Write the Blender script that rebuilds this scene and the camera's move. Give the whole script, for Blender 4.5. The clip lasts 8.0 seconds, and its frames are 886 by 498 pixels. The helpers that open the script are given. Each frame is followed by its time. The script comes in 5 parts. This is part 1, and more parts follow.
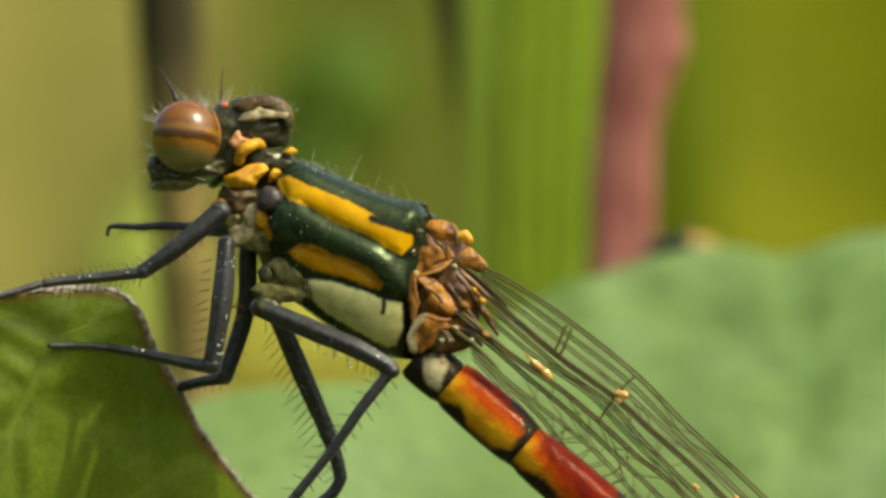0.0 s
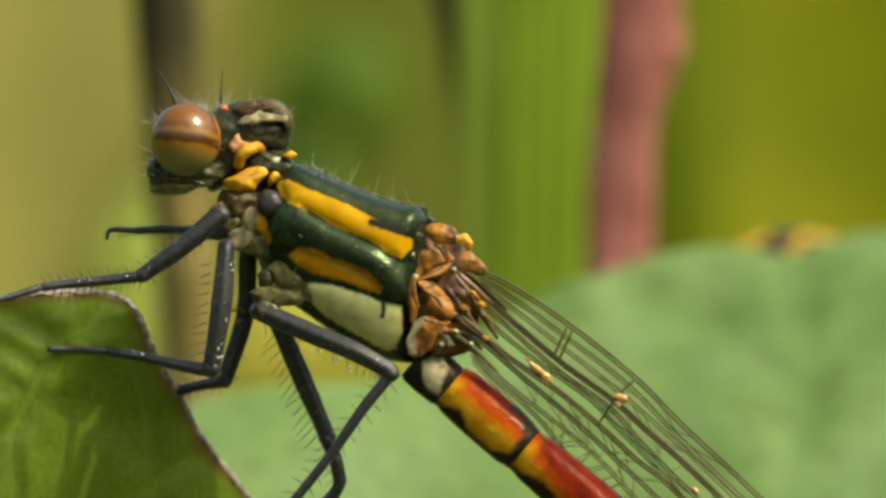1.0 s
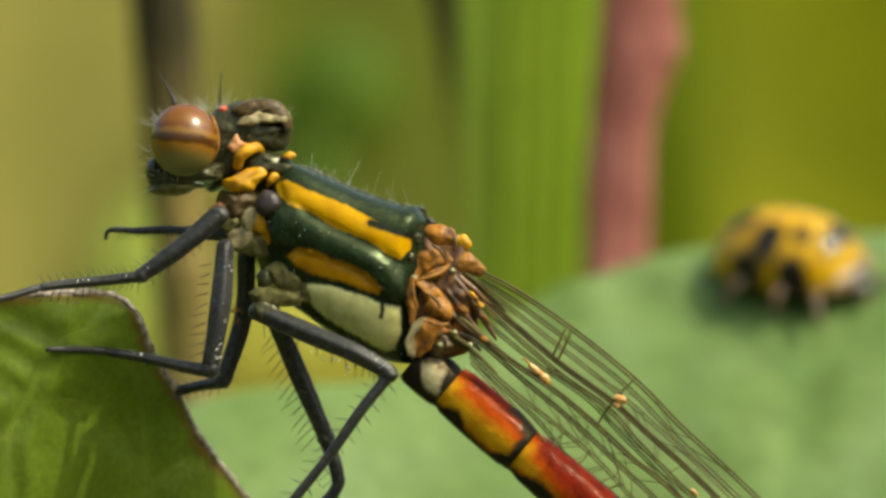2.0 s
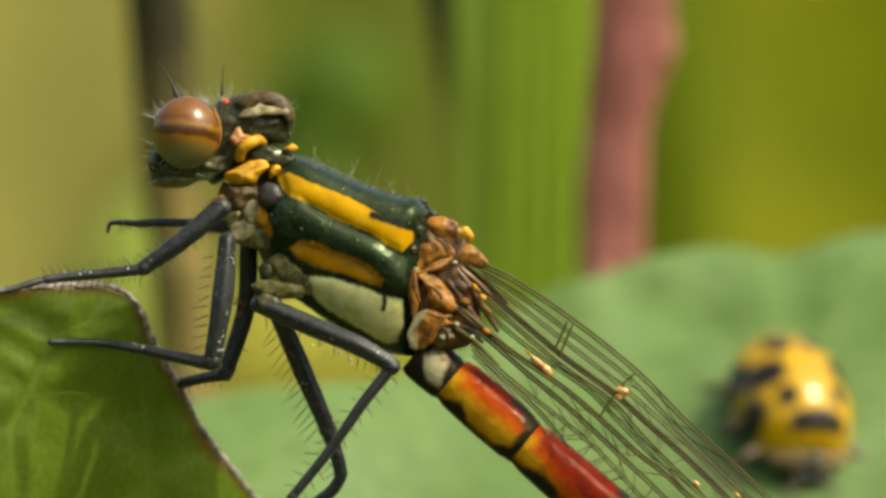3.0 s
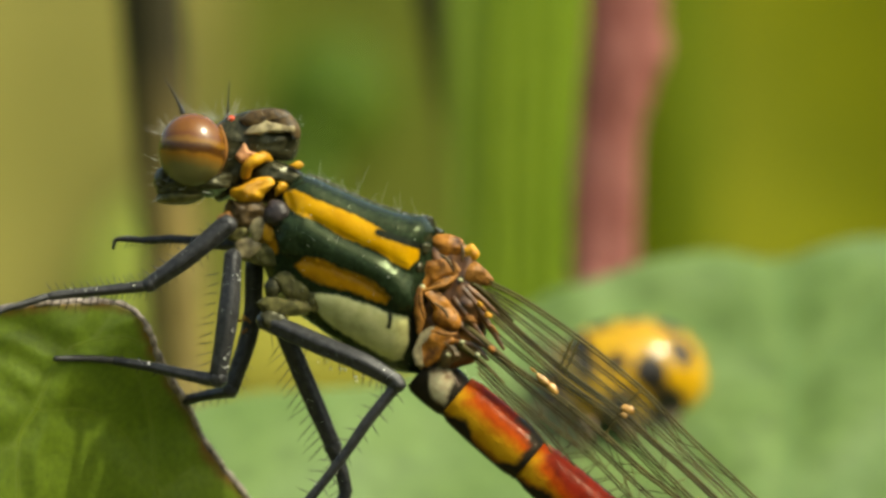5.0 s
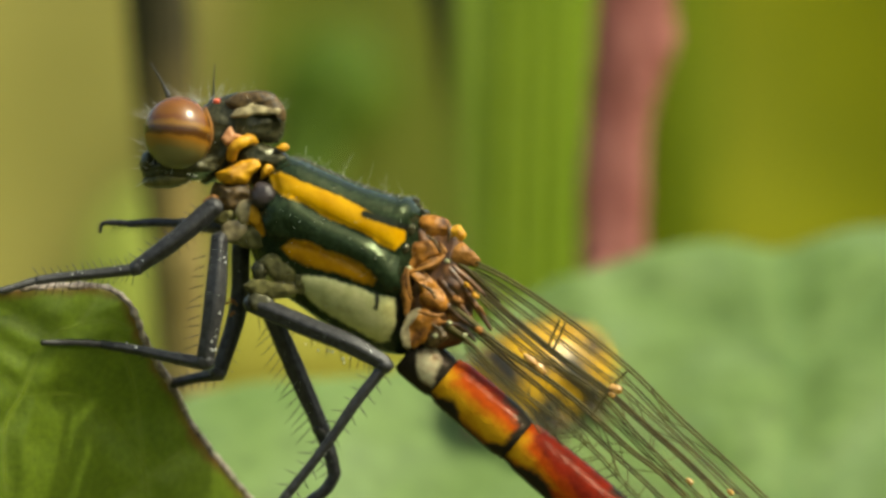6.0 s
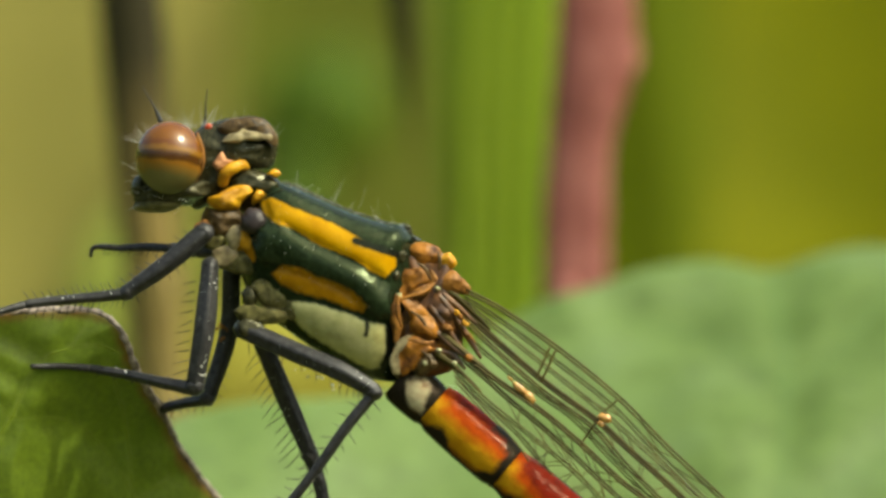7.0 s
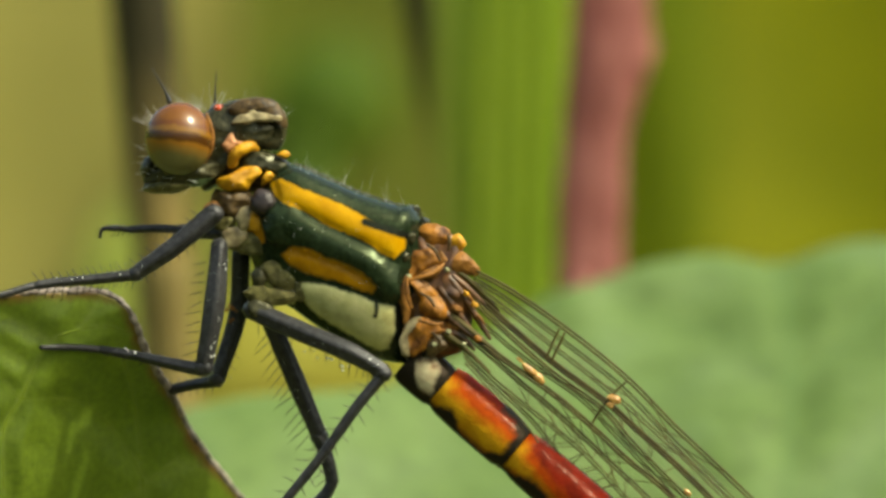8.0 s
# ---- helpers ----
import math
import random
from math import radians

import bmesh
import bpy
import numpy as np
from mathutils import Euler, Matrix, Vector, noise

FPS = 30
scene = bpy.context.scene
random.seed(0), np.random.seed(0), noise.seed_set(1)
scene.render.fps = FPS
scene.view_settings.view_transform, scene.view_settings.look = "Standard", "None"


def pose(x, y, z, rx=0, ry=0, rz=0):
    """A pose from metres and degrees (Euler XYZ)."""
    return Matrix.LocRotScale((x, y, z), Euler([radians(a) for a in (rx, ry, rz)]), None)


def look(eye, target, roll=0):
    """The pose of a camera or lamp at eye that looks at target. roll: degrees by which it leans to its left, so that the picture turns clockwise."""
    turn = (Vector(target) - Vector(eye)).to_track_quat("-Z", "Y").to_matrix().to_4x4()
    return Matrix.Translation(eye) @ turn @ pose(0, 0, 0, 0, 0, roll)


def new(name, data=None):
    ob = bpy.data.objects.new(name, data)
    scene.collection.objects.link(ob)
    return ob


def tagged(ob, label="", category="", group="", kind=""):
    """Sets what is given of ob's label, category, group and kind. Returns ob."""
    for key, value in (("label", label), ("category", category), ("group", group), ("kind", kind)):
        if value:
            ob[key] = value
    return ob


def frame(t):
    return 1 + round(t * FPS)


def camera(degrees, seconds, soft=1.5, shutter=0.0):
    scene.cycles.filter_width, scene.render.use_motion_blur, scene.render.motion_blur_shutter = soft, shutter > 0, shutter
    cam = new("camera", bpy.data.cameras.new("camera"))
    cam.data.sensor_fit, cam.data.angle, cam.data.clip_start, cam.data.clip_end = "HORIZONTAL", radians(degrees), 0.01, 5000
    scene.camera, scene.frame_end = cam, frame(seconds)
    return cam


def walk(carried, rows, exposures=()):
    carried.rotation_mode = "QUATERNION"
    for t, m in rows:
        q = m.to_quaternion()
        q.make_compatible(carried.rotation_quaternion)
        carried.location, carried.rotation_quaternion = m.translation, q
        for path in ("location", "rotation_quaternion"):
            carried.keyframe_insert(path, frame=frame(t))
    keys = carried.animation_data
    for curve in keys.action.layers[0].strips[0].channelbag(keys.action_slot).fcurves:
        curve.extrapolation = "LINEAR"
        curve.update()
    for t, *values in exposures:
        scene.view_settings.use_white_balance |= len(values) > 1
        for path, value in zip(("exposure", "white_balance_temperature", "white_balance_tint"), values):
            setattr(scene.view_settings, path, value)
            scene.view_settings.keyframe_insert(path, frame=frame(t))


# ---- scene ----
from mathutils.bvhtree import BVHTree

# All drafting below is in millimetres round the insect; y runs away from the camera.
MM = 0.001
HEIGHT = 0.30      # the insect sits this high over the ground, in metres
DIST = 151.36      # from the lens to the insect, mm

cam = camera(8.0, 8.0, soft=3.2)
cam.data.dof.use_dof = True
cam.data.dof.focus_distance = 0.1508
cam.data.dof.aperture_fstop = 66.0

PATH = [  # seconds, turn to the left, tilt up (degrees)
    (0.0, 0.020, 0.010), (0.1, 0.022, 0.006), (0.2, 0.022, 0.003), (0.3, 0.022, 0.001), (0.4, 0.022, -0.003), (0.5, 0.020, -0.005),
    (0.6, 0.022, -0.005), (0.7, 0.024, -0.003), (0.8, 0.026, -0.001), (0.9, 0.024, -0.003), (1.0, 0.020, 0.000), (1.1, 0.018, -0.002),
    (1.2, 0.015, 0.001), (1.3, 0.013, -0.001), (1.4, 0.013, -0.003), (1.5, 0.010, 0.000), (1.6, 0.009, -0.002), (1.7, 0.008, 0.001),
    (2.8, -0.002, 0.017), (2.9, -0.005, 0.011), (3.0, -0.005, 0.010), (3.1, -0.003, 0.005), (3.2, 0.000, -0.004), (3.3, -0.004, -0.003),
    (3.4, -0.002, 0.003), (3.5, 0.000, 0.000), (3.6, -0.015, -0.006), (3.7, -0.024, -0.002), (3.8, -0.036, 0.004), (3.9, -0.049, 0.000),
    (4.0, -0.061, 0.000), (4.1, -0.067, 0.015), (4.2, -0.079, 0.028), (4.3, -0.091, 0.039), (4.4, -0.099, 0.052), (4.5, -0.107, 0.061),
    (4.6, -0.099, 0.053), (4.7, -0.088, 0.067), (5.8, -0.030, -0.029), (5.9, -0.039, -0.039), (6.0, -0.041, -0.041), (6.1, -0.039, -0.017),
    (6.2, -0.052, -0.001), (6.3, -0.050, 0.027), (6.4, -0.053, 0.060), (6.5, -0.061, 0.077), (6.6, -0.074, 0.094), (6.7, -0.090, 0.111),
    (6.8, -0.098, 0.119), (6.9, -0.102, 0.135), (7.0, -0.123, 0.138), (7.1, -0.130, 0.131), (7.2, -0.109, 0.147), (7.3, -0.110, 0.128),
    (7.4, -0.105, 0.134), (7.5, -0.112, 0.148), (7.6, -0.121, 0.102), (7.7, -0.114, 0.116), (7.8, -0.095, 0.087), (7.9, -0.103, 0.078),
    (8.0, -0.072, 0.082),
]

# The wind moves the insect with the leaf that it sits on, and the stems behind.
SWAY = [  # seconds, mm to the right, mm up, lean (degrees) of the insect and its leaf; mm to the right of the stems
    (0.0, -0.17, -0.14, 0.02, 0.10), (0.1, -0.11, -0.13, 0.02, 0.13), (0.2, -0.12, -0.12, 0.02, 0.13), (0.3, -0.11, -0.15, 0.02, 0.14),
    (0.4, -0.11, -0.13, 0.02, 0.15), (0.5, -0.15, -0.15, 0.02, 0.16), (0.6, -0.09, -0.15, 0.01, 0.15), (0.7, -0.04, -0.18, 0.01, 0.14),
    (0.8, -0.01, -0.23, 0.01, 0.12), (0.9, -0.08, -0.22, 0.01, 0.09), (1.0, -0.18, -0.25, 0.02, 0.05), (1.1, -0.19, -0.23, 0.02, 0.05),
    (1.2, -0.22, -0.28, 0.02, 0.05), (1.3, -0.20, -0.24, 0.02, 0.05), (1.4, -0.14, -0.21, 0.02, 0.07), (1.5, -0.15, -0.25, 0.02, 0.06),
    (1.6, -0.17, -0.21, 0.03, 0.05), (1.7, -0.18, -0.23, 0.05, 0.04), (2.8, -0.13, -0.25, 0.18, -0.06), (2.9, -0.16, -0.11, 0.09, -0.08),
    (3.0, -0.09, -0.06, 0.06, -0.09), (3.1, -0.04, -0.00, 0.02, -0.06), (3.2, 0.04, 0.12, -0.05, -0.03), (3.3, -0.10, 0.08, -0.04, -0.05),
    (3.4, -0.03, -0.01, 0.01, -0.02), (3.5, 0.00, 0.00, 0.00, 0.00), (3.6, -0.12, 0.06, -0.04, -0.03), (3.7, -0.11, 0.00, -0.02, -0.03),
    (3.8, -0.15, -0.12, 0.05, -0.04), (3.9, -0.26, -0.08, 0.01, -0.06), (4.0, -0.30, -0.09, 0.01, -0.08), (4.1, -0.25, -0.09, -0.02, -0.13),
    (4.2, -0.42, -0.05, -0.07, -0.23), (4.3, -0.56, 0.00, -0.13, -0.32), (4.4, -0.59, 0.04, -0.18, -0.39), (4.5, -0.65, 0.13, -0.28, -0.46),
    (4.6, -0.37, 0.05, -0.09, -0.40), (4.7, 0.03, -0.36, 0.28, -0.33), (5.8, 0.29, -0.18, -0.23, 0.10), (5.9, -0.06, -0.11, -0.26, 0.05),
    (6.0, -0.18, -0.16, -0.25, 0.04), (6.1, -0.02, -0.20, -0.11, 0.03), (6.2, -0.28, -0.12, -0.06, -0.08), (6.3, -0.11, -0.24, 0.12, -0.09),
    (6.4, -0.09, -0.42, 0.32, -0.14), (6.5, -0.19, -0.36, 0.41, -0.21), (6.6, -0.19, -0.44, 0.42, -0.33), (6.7, -0.30, -0.51, 0.44, -0.47),
    (6.8, -0.19, -0.44, 0.37, -0.55), (6.9, 0.08, -0.49, 0.38, -0.61), (7.0, -0.19, -0.34, 0.30, -0.78), (7.1, -0.40, -0.27, 0.29, -0.83),
    (7.2, 0.25, -0.55, 0.45, -0.72), (7.3, 0.16, -0.30, 0.36, -0.74), (7.4, 0.32, -0.43, 0.46, -0.72), (7.5, 0.18, -0.68, 0.68, -0.78),
    (7.6, -0.49, -0.04, 0.27, -0.83), (7.7, -0.51, -0.33, 0.40, -0.79), (7.8, -0.24, 0.04, 0.32, -0.67), (7.9, -0.76, 0.09, 0.32, -0.72),
    (8.0, -0.10, -0.04, 0.32, -0.52),
]

walk(cam, [(t, pose(0, -DIST * MM, HEIGHT, 90 + up, 0, left)) for t, left, up in PATH],
     exposures=[(0.0, 1.09, 7150, -7), (8.0, 1.09, 7150, -7)])

# ---- light ----
SUN = Vector((0.56, -0.29, 0.78)).normalized()
sun = new("sun", bpy.data.lights.new("sun", "SUN"))
sun.data.energy, sun.data.angle, sun.data.color = 1.8, radians(0.53), (1.0, 0.95, 0.86)
sun.matrix_world = look(SUN * 5, (0, 0, 0))
world = bpy.data.worlds.new("sky")
scene.world = world
world.use_nodes = True
sky = world.node_tree.nodes.new("ShaderNodeTexSky")
sky.sky_type, sky.sun_disc = "NISHITA", False
sky.dust_density, sky.ozone_density = 6.0, 0.2
sky.sun_elevation, sky.sun_rotation = math.asin(SUN.z), math.atan2(SUN.x, SUN.y)
world.node_tree.links.new(sky.outputs[0], world.node_tree.nodes["Background"].inputs[0])
world.node_tree.nodes["Background"].inputs[1].default_value = 0.135


# ---- materials ----
class Nodes:
    """A small wrapper: one principled material and its texture nodes."""

    def __init__(self, name, rough=0.5, metal=0.0, spec=0.5, coat=0.0, trans=0.0, tint=(1, 1, 1)):
        self.m = bpy.data.materials.new(name)
        self.m.use_nodes = True
        self.t = self.m.node_tree
        self.b = self.t.nodes["Principled BSDF"]
        for key, v in (("Roughness", rough), ("Metallic", metal), ("Specular IOR Level", spec), ("Coat Weight", coat),
                       ("Transmission Weight", trans)):
            self.b.inputs[key].default_value = v
        self.b.inputs["Specular Tint"].default_value = (*tint, 1)
        self.b.inputs["Coat Roughness"].default_value = 0.12

    def node(self, kind, **inputs):
        n = self.t.nodes.new("ShaderNode" + kind)
        for k, v in inputs.items():
            self.put(n.inputs[k.replace("_", " ")], v)
        return n

    def put(self, socket, v):
        if isinstance(v, bpy.types.NodeSocket):
            self.t.links.new(v, socket)
        else:
            socket.default_value = v

    def noise(self, per_mm, detail=3.0, rough=0.55, stretch=(1, 1, 1)):
        co = self.t.nodes.new("ShaderNodeTexCoord").outputs["Object"]
        mp = self.node("Mapping", Vector=co, Scale=tuple(1000 * s for s in stretch))
        return self.node("TexNoise", Vector=mp.outputs[0], Scale=per_mm, Detail=detail, Roughness=rough).outputs["Fac"]

    def ramp(self, fac, stops, ease="LINEAR"):
        n = self.node("ValToRGB", Fac=fac)
        e = n.color_ramp.elements
        n.color_ramp.interpolation = ease
        while len(e) < len(stops):
            e.new(0.5)
        for el, (p, c) in zip(e, stops):
            el.position, el.color = p, (*c, 1)
        return n.outputs["Color"]

    def mix(self, fac, a, b, how="MIX"):
        n = self.t.nodes.new("ShaderNodeMix")
        n.data_type, n.blend_type = "RGBA", how
        for s, v in ((n.inputs[0], fac), (n.inputs[6], a), (n.inputs[7], b)):
            if isinstance(v, (tuple, list)) and len(v) == 3:
                v = (*v, 1)
            self.put(s, v)
        return n.outputs[2]

    def mask(self, attr, soft=0.03, wobble=0.0, per_mm=6):
        """1 inside the region whose signed distance in mm is stored on the mesh."""
        d = self.node("Attribute")
        d.attribute_name = attr
        v = d.outputs["Fac"]
        if wobble:
            n = self.node("MapRange", Value=self.noise(per_mm, 2))
            for i, k in enumerate((0.25, 0.75, -wobble, wobble)):
                n.inputs[1 + i].default_value = k
            a = self.node("Math")
            self.put(a.inputs[0], v), self.put(a.inputs[1], n.outputs[0])
            v = a.outputs[0]
        r = self.node("MapRange", Value=v)
        for i, k in enumerate((soft, -soft, 0.0, 1.0)):
            r.inputs[1 + i].default_value = k
        return r.outputs[0]

    def glints(self, per_mm, depth_mm):
        """Fine grain in the cuticle, rougher in patches, so that the light breaks into small glints."""
        patch = self.ramp(self.noise(2.2, 3), [(0.35, (0.25, 0.25, 0.25)), (0.62, (1, 1, 1))])
        n = self.node("Bump", Height=self.noise(per_mm, 3), Strength=patch, Distance=depth_mm * MM)
        m = self.node("Bump", Height=self.noise(per_mm * 0.33, 2), Strength=0.5, Distance=depth_mm * 2 * MM, Normal=n.outputs[0])
        self.t.links.new(m.outputs[0], self.b.inputs["Normal"])

    def bump(self, height, depth_mm, strength=0.6):
        n = self.node("Bump", Height=height, Strength=strength, Distance=depth_mm * MM)
        self.t.links.new(n.outputs[0], self.b.inputs["Normal"])

    def colour(self, c):
        self.put(self.b.inputs["Base Color"], (*c, 1) if isinstance(c, tuple) else c)
        return self


def simple(name, a, b, rough=0.5, per_mm=3.0, bump=0.01, grain=14.0, stretch=(1, 1, 1), glint=False, **kw):
    n = Nodes(name, rough, **kw)
    broad = n.noise(per_mm, 4, stretch=stretch)
    n.colour(n.ramp(broad, [(0.3, a), (0.7, b)]))
    if glint:
        n.glints(grain, bump)
    elif bump:
        n.bump(n.noise(grain, 3, stretch=stretch), bump)
    return n.m


M_DARK = simple("bronze_black_cuticle", (0.013, 0.013, 0.007), (0.050, 0.046, 0.022), 0.24, 9, 0.012, 16, glint=True, spec=0.30, tint=(1.0, 1.0, 0.72))
M_LEG = simple("blue_black_leg", (0.012, 0.012, 0.012), (0.042, 0.041, 0.042), 0.36, 7, 0.022, 12, glint=True, spec=0.27, tint=(0.95, 0.97, 1.0))
M_HAIR = simple("dark_bristle", (0.012, 0.010, 0.007), (0.03, 0.025, 0.02), 0.5, 5, 0)
M_PALEHAIR = simple("pale_hair", (0.45, 0.45, 0.42), (0.7, 0.7, 0.66), 0.4, 5, 0)
M_YELLOW = simple("yellow_cuticle", (0.24, 0.095, 0.006), (0.58, 0.31, 0.014), 0.40, 3, 0.018, 12, glint=True, spec=0.28)
M_ORANGE = simple("orange_brown_sclerite", (0.045, 0.013, 0.003), (0.40, 0.165, 0.020), 0.46, 3.4, 0.026, 11, glint=True, spec=0.22)
M_TAN = simple("tan_sclerite", (0.06, 0.022, 0.005), (0.36, 0.16, 0.032), 0.46, 4.0, 0.026, 11, glint=True, spec=0.22)
M_BROWN = simple("dark_brown_sclerite", (0.018, 0.012, 0.005), (0.11, 0.068, 0.024), 0.42, 8, 0.026, 14, glint=True, spec=0.25)
M_COXA = simple("olive_coxa", (0.016, 0.014, 0.004), (0.165, 0.150, 0.055), 0.45, 4.5, 0.026, 11, glint=True, spec=0.2, tint=(1.0, 0.95, 0.6))
M_CREAMY = simple("cream_speckled_cuticle", (0.10, 0.075, 0.035), (0.36, 0.30, 0.16), 0.4, 4.5, 0.016, 12, spec=0.35)
M_KNOB = simple("purple_black_knob", (0.012, 0.009, 0.009), (0.034, 0.025, 0.025), 0.42, 5, 0.012, 14, spec=0.35)
M_ROOT = simple("brown_orange_wing_root", (0.016, 0.008, 0.004), (0.15, 0.060, 0.014), 0.3, 3.2, 0.016, 8, spec=0.45)
M_PALE = simple("pale_green_cuticle", (0.24, 0.25, 0.12), (0.48, 0.48, 0.28), 0.4, 4, 0.012, 9, spec=0.35)
M_PINKISH = simple("pinkish_cuticle", (0.40, 0.17, 0.07), (0.55, 0.27, 0.12), 0.4, 4, 0.01, 12)
# Dew, and also the white beads that stand for glints.
M_DEWGLINT = simple("dew", (0.7, 0.72, 0.66), (0.85, 0.85, 0.8), 0.1, 5, 0, spec=0.6)
M_RED = simple("red_ocellus", (0.5, 0.05, 0.02), (0.6, 0.09, 0.03), 0.15, 5, 0)


def thorax_material():
    n = Nodes("thorax_cuticle", 0.34, spec=0.20, tint=(0.82, 1.0, 0.55))
    n.put(n.b.inputs["Roughness"], n.ramp(n.noise(3.0, 4), [(0.35, (0.13, 0.13, 0.13)), (0.65, (0.27, 0.27, 0.27))]))
    dark = n.ramp(n.noise(9, 4), [(0.3, (0.006, 0.010, 0.004)), (0.55, (0.011, 0.018, 0.008)), (0.8, (0.026, 0.038, 0.018))])
    yel = n.ramp(n.noise(2.2, 4), [(0.3, (0.42, 0.205, 0.004)), (0.7, (0.58, 0.315, 0.010))])
    ora = n.ramp(n.noise(2.2, 4), [(0.3, (0.30, 0.13, 0.005)), (0.7, (0.48, 0.22, 0.008))])
    pal = n.ramp(n.noise(2.0, 4), [(0.25, (0.28, 0.26, 0.10)), (0.5, (0.46, 0.44, 0.19)), (0.75, (0.60, 0.57, 0.28))])
    c = n.mix(n.mask("pale", 0.03, 0.03), dark, pal)
    c = n.mix(n.mask("orange", 0.04, 0.03), c, ora)
    c = n.mix(n.mask("yellow", 0.025, 0.02), c, yel)
    c = n.mix(n.mask("suture", 0.03, 0.02), c, (0.010, 0.011, 0.008))
    n.colour(c)
    n.glints(15, 0.014)
    return n.m


def abdomen_material():
    n = Nodes("abdomen_cuticle", 0.15, spec=0.035, tint=(1.0, 0.66, 0.48))
    red = n.ramp(n.noise(2.0, 4), [(0.3, (0.22, 0.026, 0.004)), (0.7, (0.36, 0.062, 0.006))])
    deep = n.ramp(n.noise(2.5, 4), [(0.3, (0.060, 0.006, 0.003)), (0.7, (0.135, 0.010, 0.004))])
    yel = n.ramp(n.noise(2.0, 4), [(0.3, (0.36, 0.165, 0.008)), (0.7, (0.50, 0.27, 0.015))])
    c = n.mix(n.mask("yellow", 0.16, 0.06), red, yel)
    c = n.mix(n.mask("deep", 0.12, 0.06), c, deep)
    c = n.mix(n.mask("pale", 0.04, 0.03), c, n.ramp(n.noise(3.0, 4), [(0.3, (0.20, 0.12, 0.06)), (0.62, (0.40, 0.36, 0.22))]))
    c = n.mix(n.mask("dark", 0.07, 0.04), c, (0.018, 0.015, 0.010))
    n.colour(c)
    n.glints(11, 0.020)
    return n.m


def eye_material():
    """Amber upper part with darker bands, olive below, under a clear glossy skin."""
    n = Nodes("compound_eye", 0.24, spec=0.45)
    co = n.t.nodes.new("ShaderNodeTexCoord").outputs["Object"]
    wob = n.node("MapRange", Value=n.noise(1.0, 3))
    for i, k in enumerate((0.3, 0.7, -0.055, 0.055)):
        wob.inputs[1 + i].default_value = k
    h = n.node("Attribute")
    h.attribute_name = "band"
    a = n.node("Math")
    n.put(a.inputs[0], h.outputs["Fac"]), n.put(a.inputs[1], wob.outputs[0])
    amber, umber, olive, gold = (0.142, 0.052, 0.004), (0.052, 0.019, 0.003), (0.096, 0.096, 0.034), (0.185, 0.085, 0.008)
    c = n.ramp(a.outputs[0], [(0.0, olive), (0.24, (0.12, 0.105, 0.032)), (0.34, (0.165, 0.096, 0.020)), (0.42, (0.19, 0.085, 0.010)), (0.48, umber),
                              (0.54, umber), (0.62, gold), (0.70, (0.115, 0.038, 0.006)), (0.78, amber), (1.0, (0.13, 0.039, 0.002))], "EASE")
    n.colour(c)
    v = n.node("TexVoronoi", Vector=n.node("Mapping", Vector=co, Scale=(1000,) * 3).outputs[0], Scale=22.0)
    n.bump(v.outputs["Distance"], 0.004, 0.25)
    return n.m


def leaf_material(name, a, b, c, vein_tint, rough=0.42, through_light=0.3, bump=0.05, per_mm=0.35, grain=5.0, spec=0.4, flush=None):
    """Blade colour at two scales, tinted along the veins stored on the mesh, a little light through it."""
    n = Nodes(name, rough, spec=spec)
    base = n.ramp(n.noise(per_mm, 5), [(0.3, a), (0.5, b), (0.72, c)])
    fine = n.ramp(n.noise(grain, 4), [(0.3, (0.8, 0.8, 0.8)), (0.7, (1.1, 1.1, 1.1))])
    base = n.mix(1.0, base, fine, "MULTIPLY")
    base = n.mix(n.mask("vein", 0.06, 0.02), base, vein_tint)
    if flush:
        base = n.mix(n.mask("edge", 0.14, 0.12, 2.0), base, flush)
    n.colour(base)
    n.bump(n.noise(grain, 3), bump, 0.6)
    tr = n.node("BsdfTranslucent", Color=base)
    mx = n.node("MixShader", Fac=through_light)
    out = n.t.nodes["Material Output"]
    n.t.links.new(n.b.outputs[0], mx.inputs[1]), n.t.links.new(tr.outputs[0], mx.inputs[2])
    n.t.links.new(mx.outputs[0], out.inputs["Surface"])
    return n.m


def wing_material():
    n = Nodes("wing_membrane", 0.12, spec=0.5)
    n.colour((0.55, 0.5, 0.38))
    n.bump(n.noise(2.5, 2), 0.05, 0.5)
    clear = n.node("BsdfTransparent", Color=(0.97, 0.97, 0.94, 1))
    mx = n.node("MixShader", Fac=0.045)
    n.t.links.new(clear.outputs[0], mx.inputs[1]), n.t.links.new(n.b.outputs[0], mx.inputs[2])
    n.t.links.new(mx.outputs[0], n.t.nodes["Material Output"].inputs["Surface"])
    return n.m


M_THORAX, M_ABDOMEN, M_EYE, M_WING = thorax_material(), abdomen_material(), eye_material(), wing_material()
# Amber for the beads that imitate sparkles on the wings.
M_WINGGLINT = simple("amber_node", (0.22, 0.095, 0.012), (0.62, 0.36, 0.10), 0.16, 7, 0.03, 10, glint=True, spec=0.8)
M_VEIN = simple("wing_vein", (0.024, 0.020, 0.003), (0.075, 0.058, 0.010), 0.6, 2, 0, spec=0.2)
M_PERCH = leaf_material("perch_leaf_blade", (0.158, 0.232, 0.013), (0.190, 0.272, 0.017), (0.228, 0.316, 0.026),
                        (0.23, 0.300, 0.055), 0.50, 0.5, 0.03, 0.5, 6, 0.75, (0.22, 0.115, 0.02))
M_RIM = simple("purple_brown_rim", (0.055, 0.036, 0.030), (0.36, 0.30, 0.26), 0.6, 4.5, 0.05, 9)
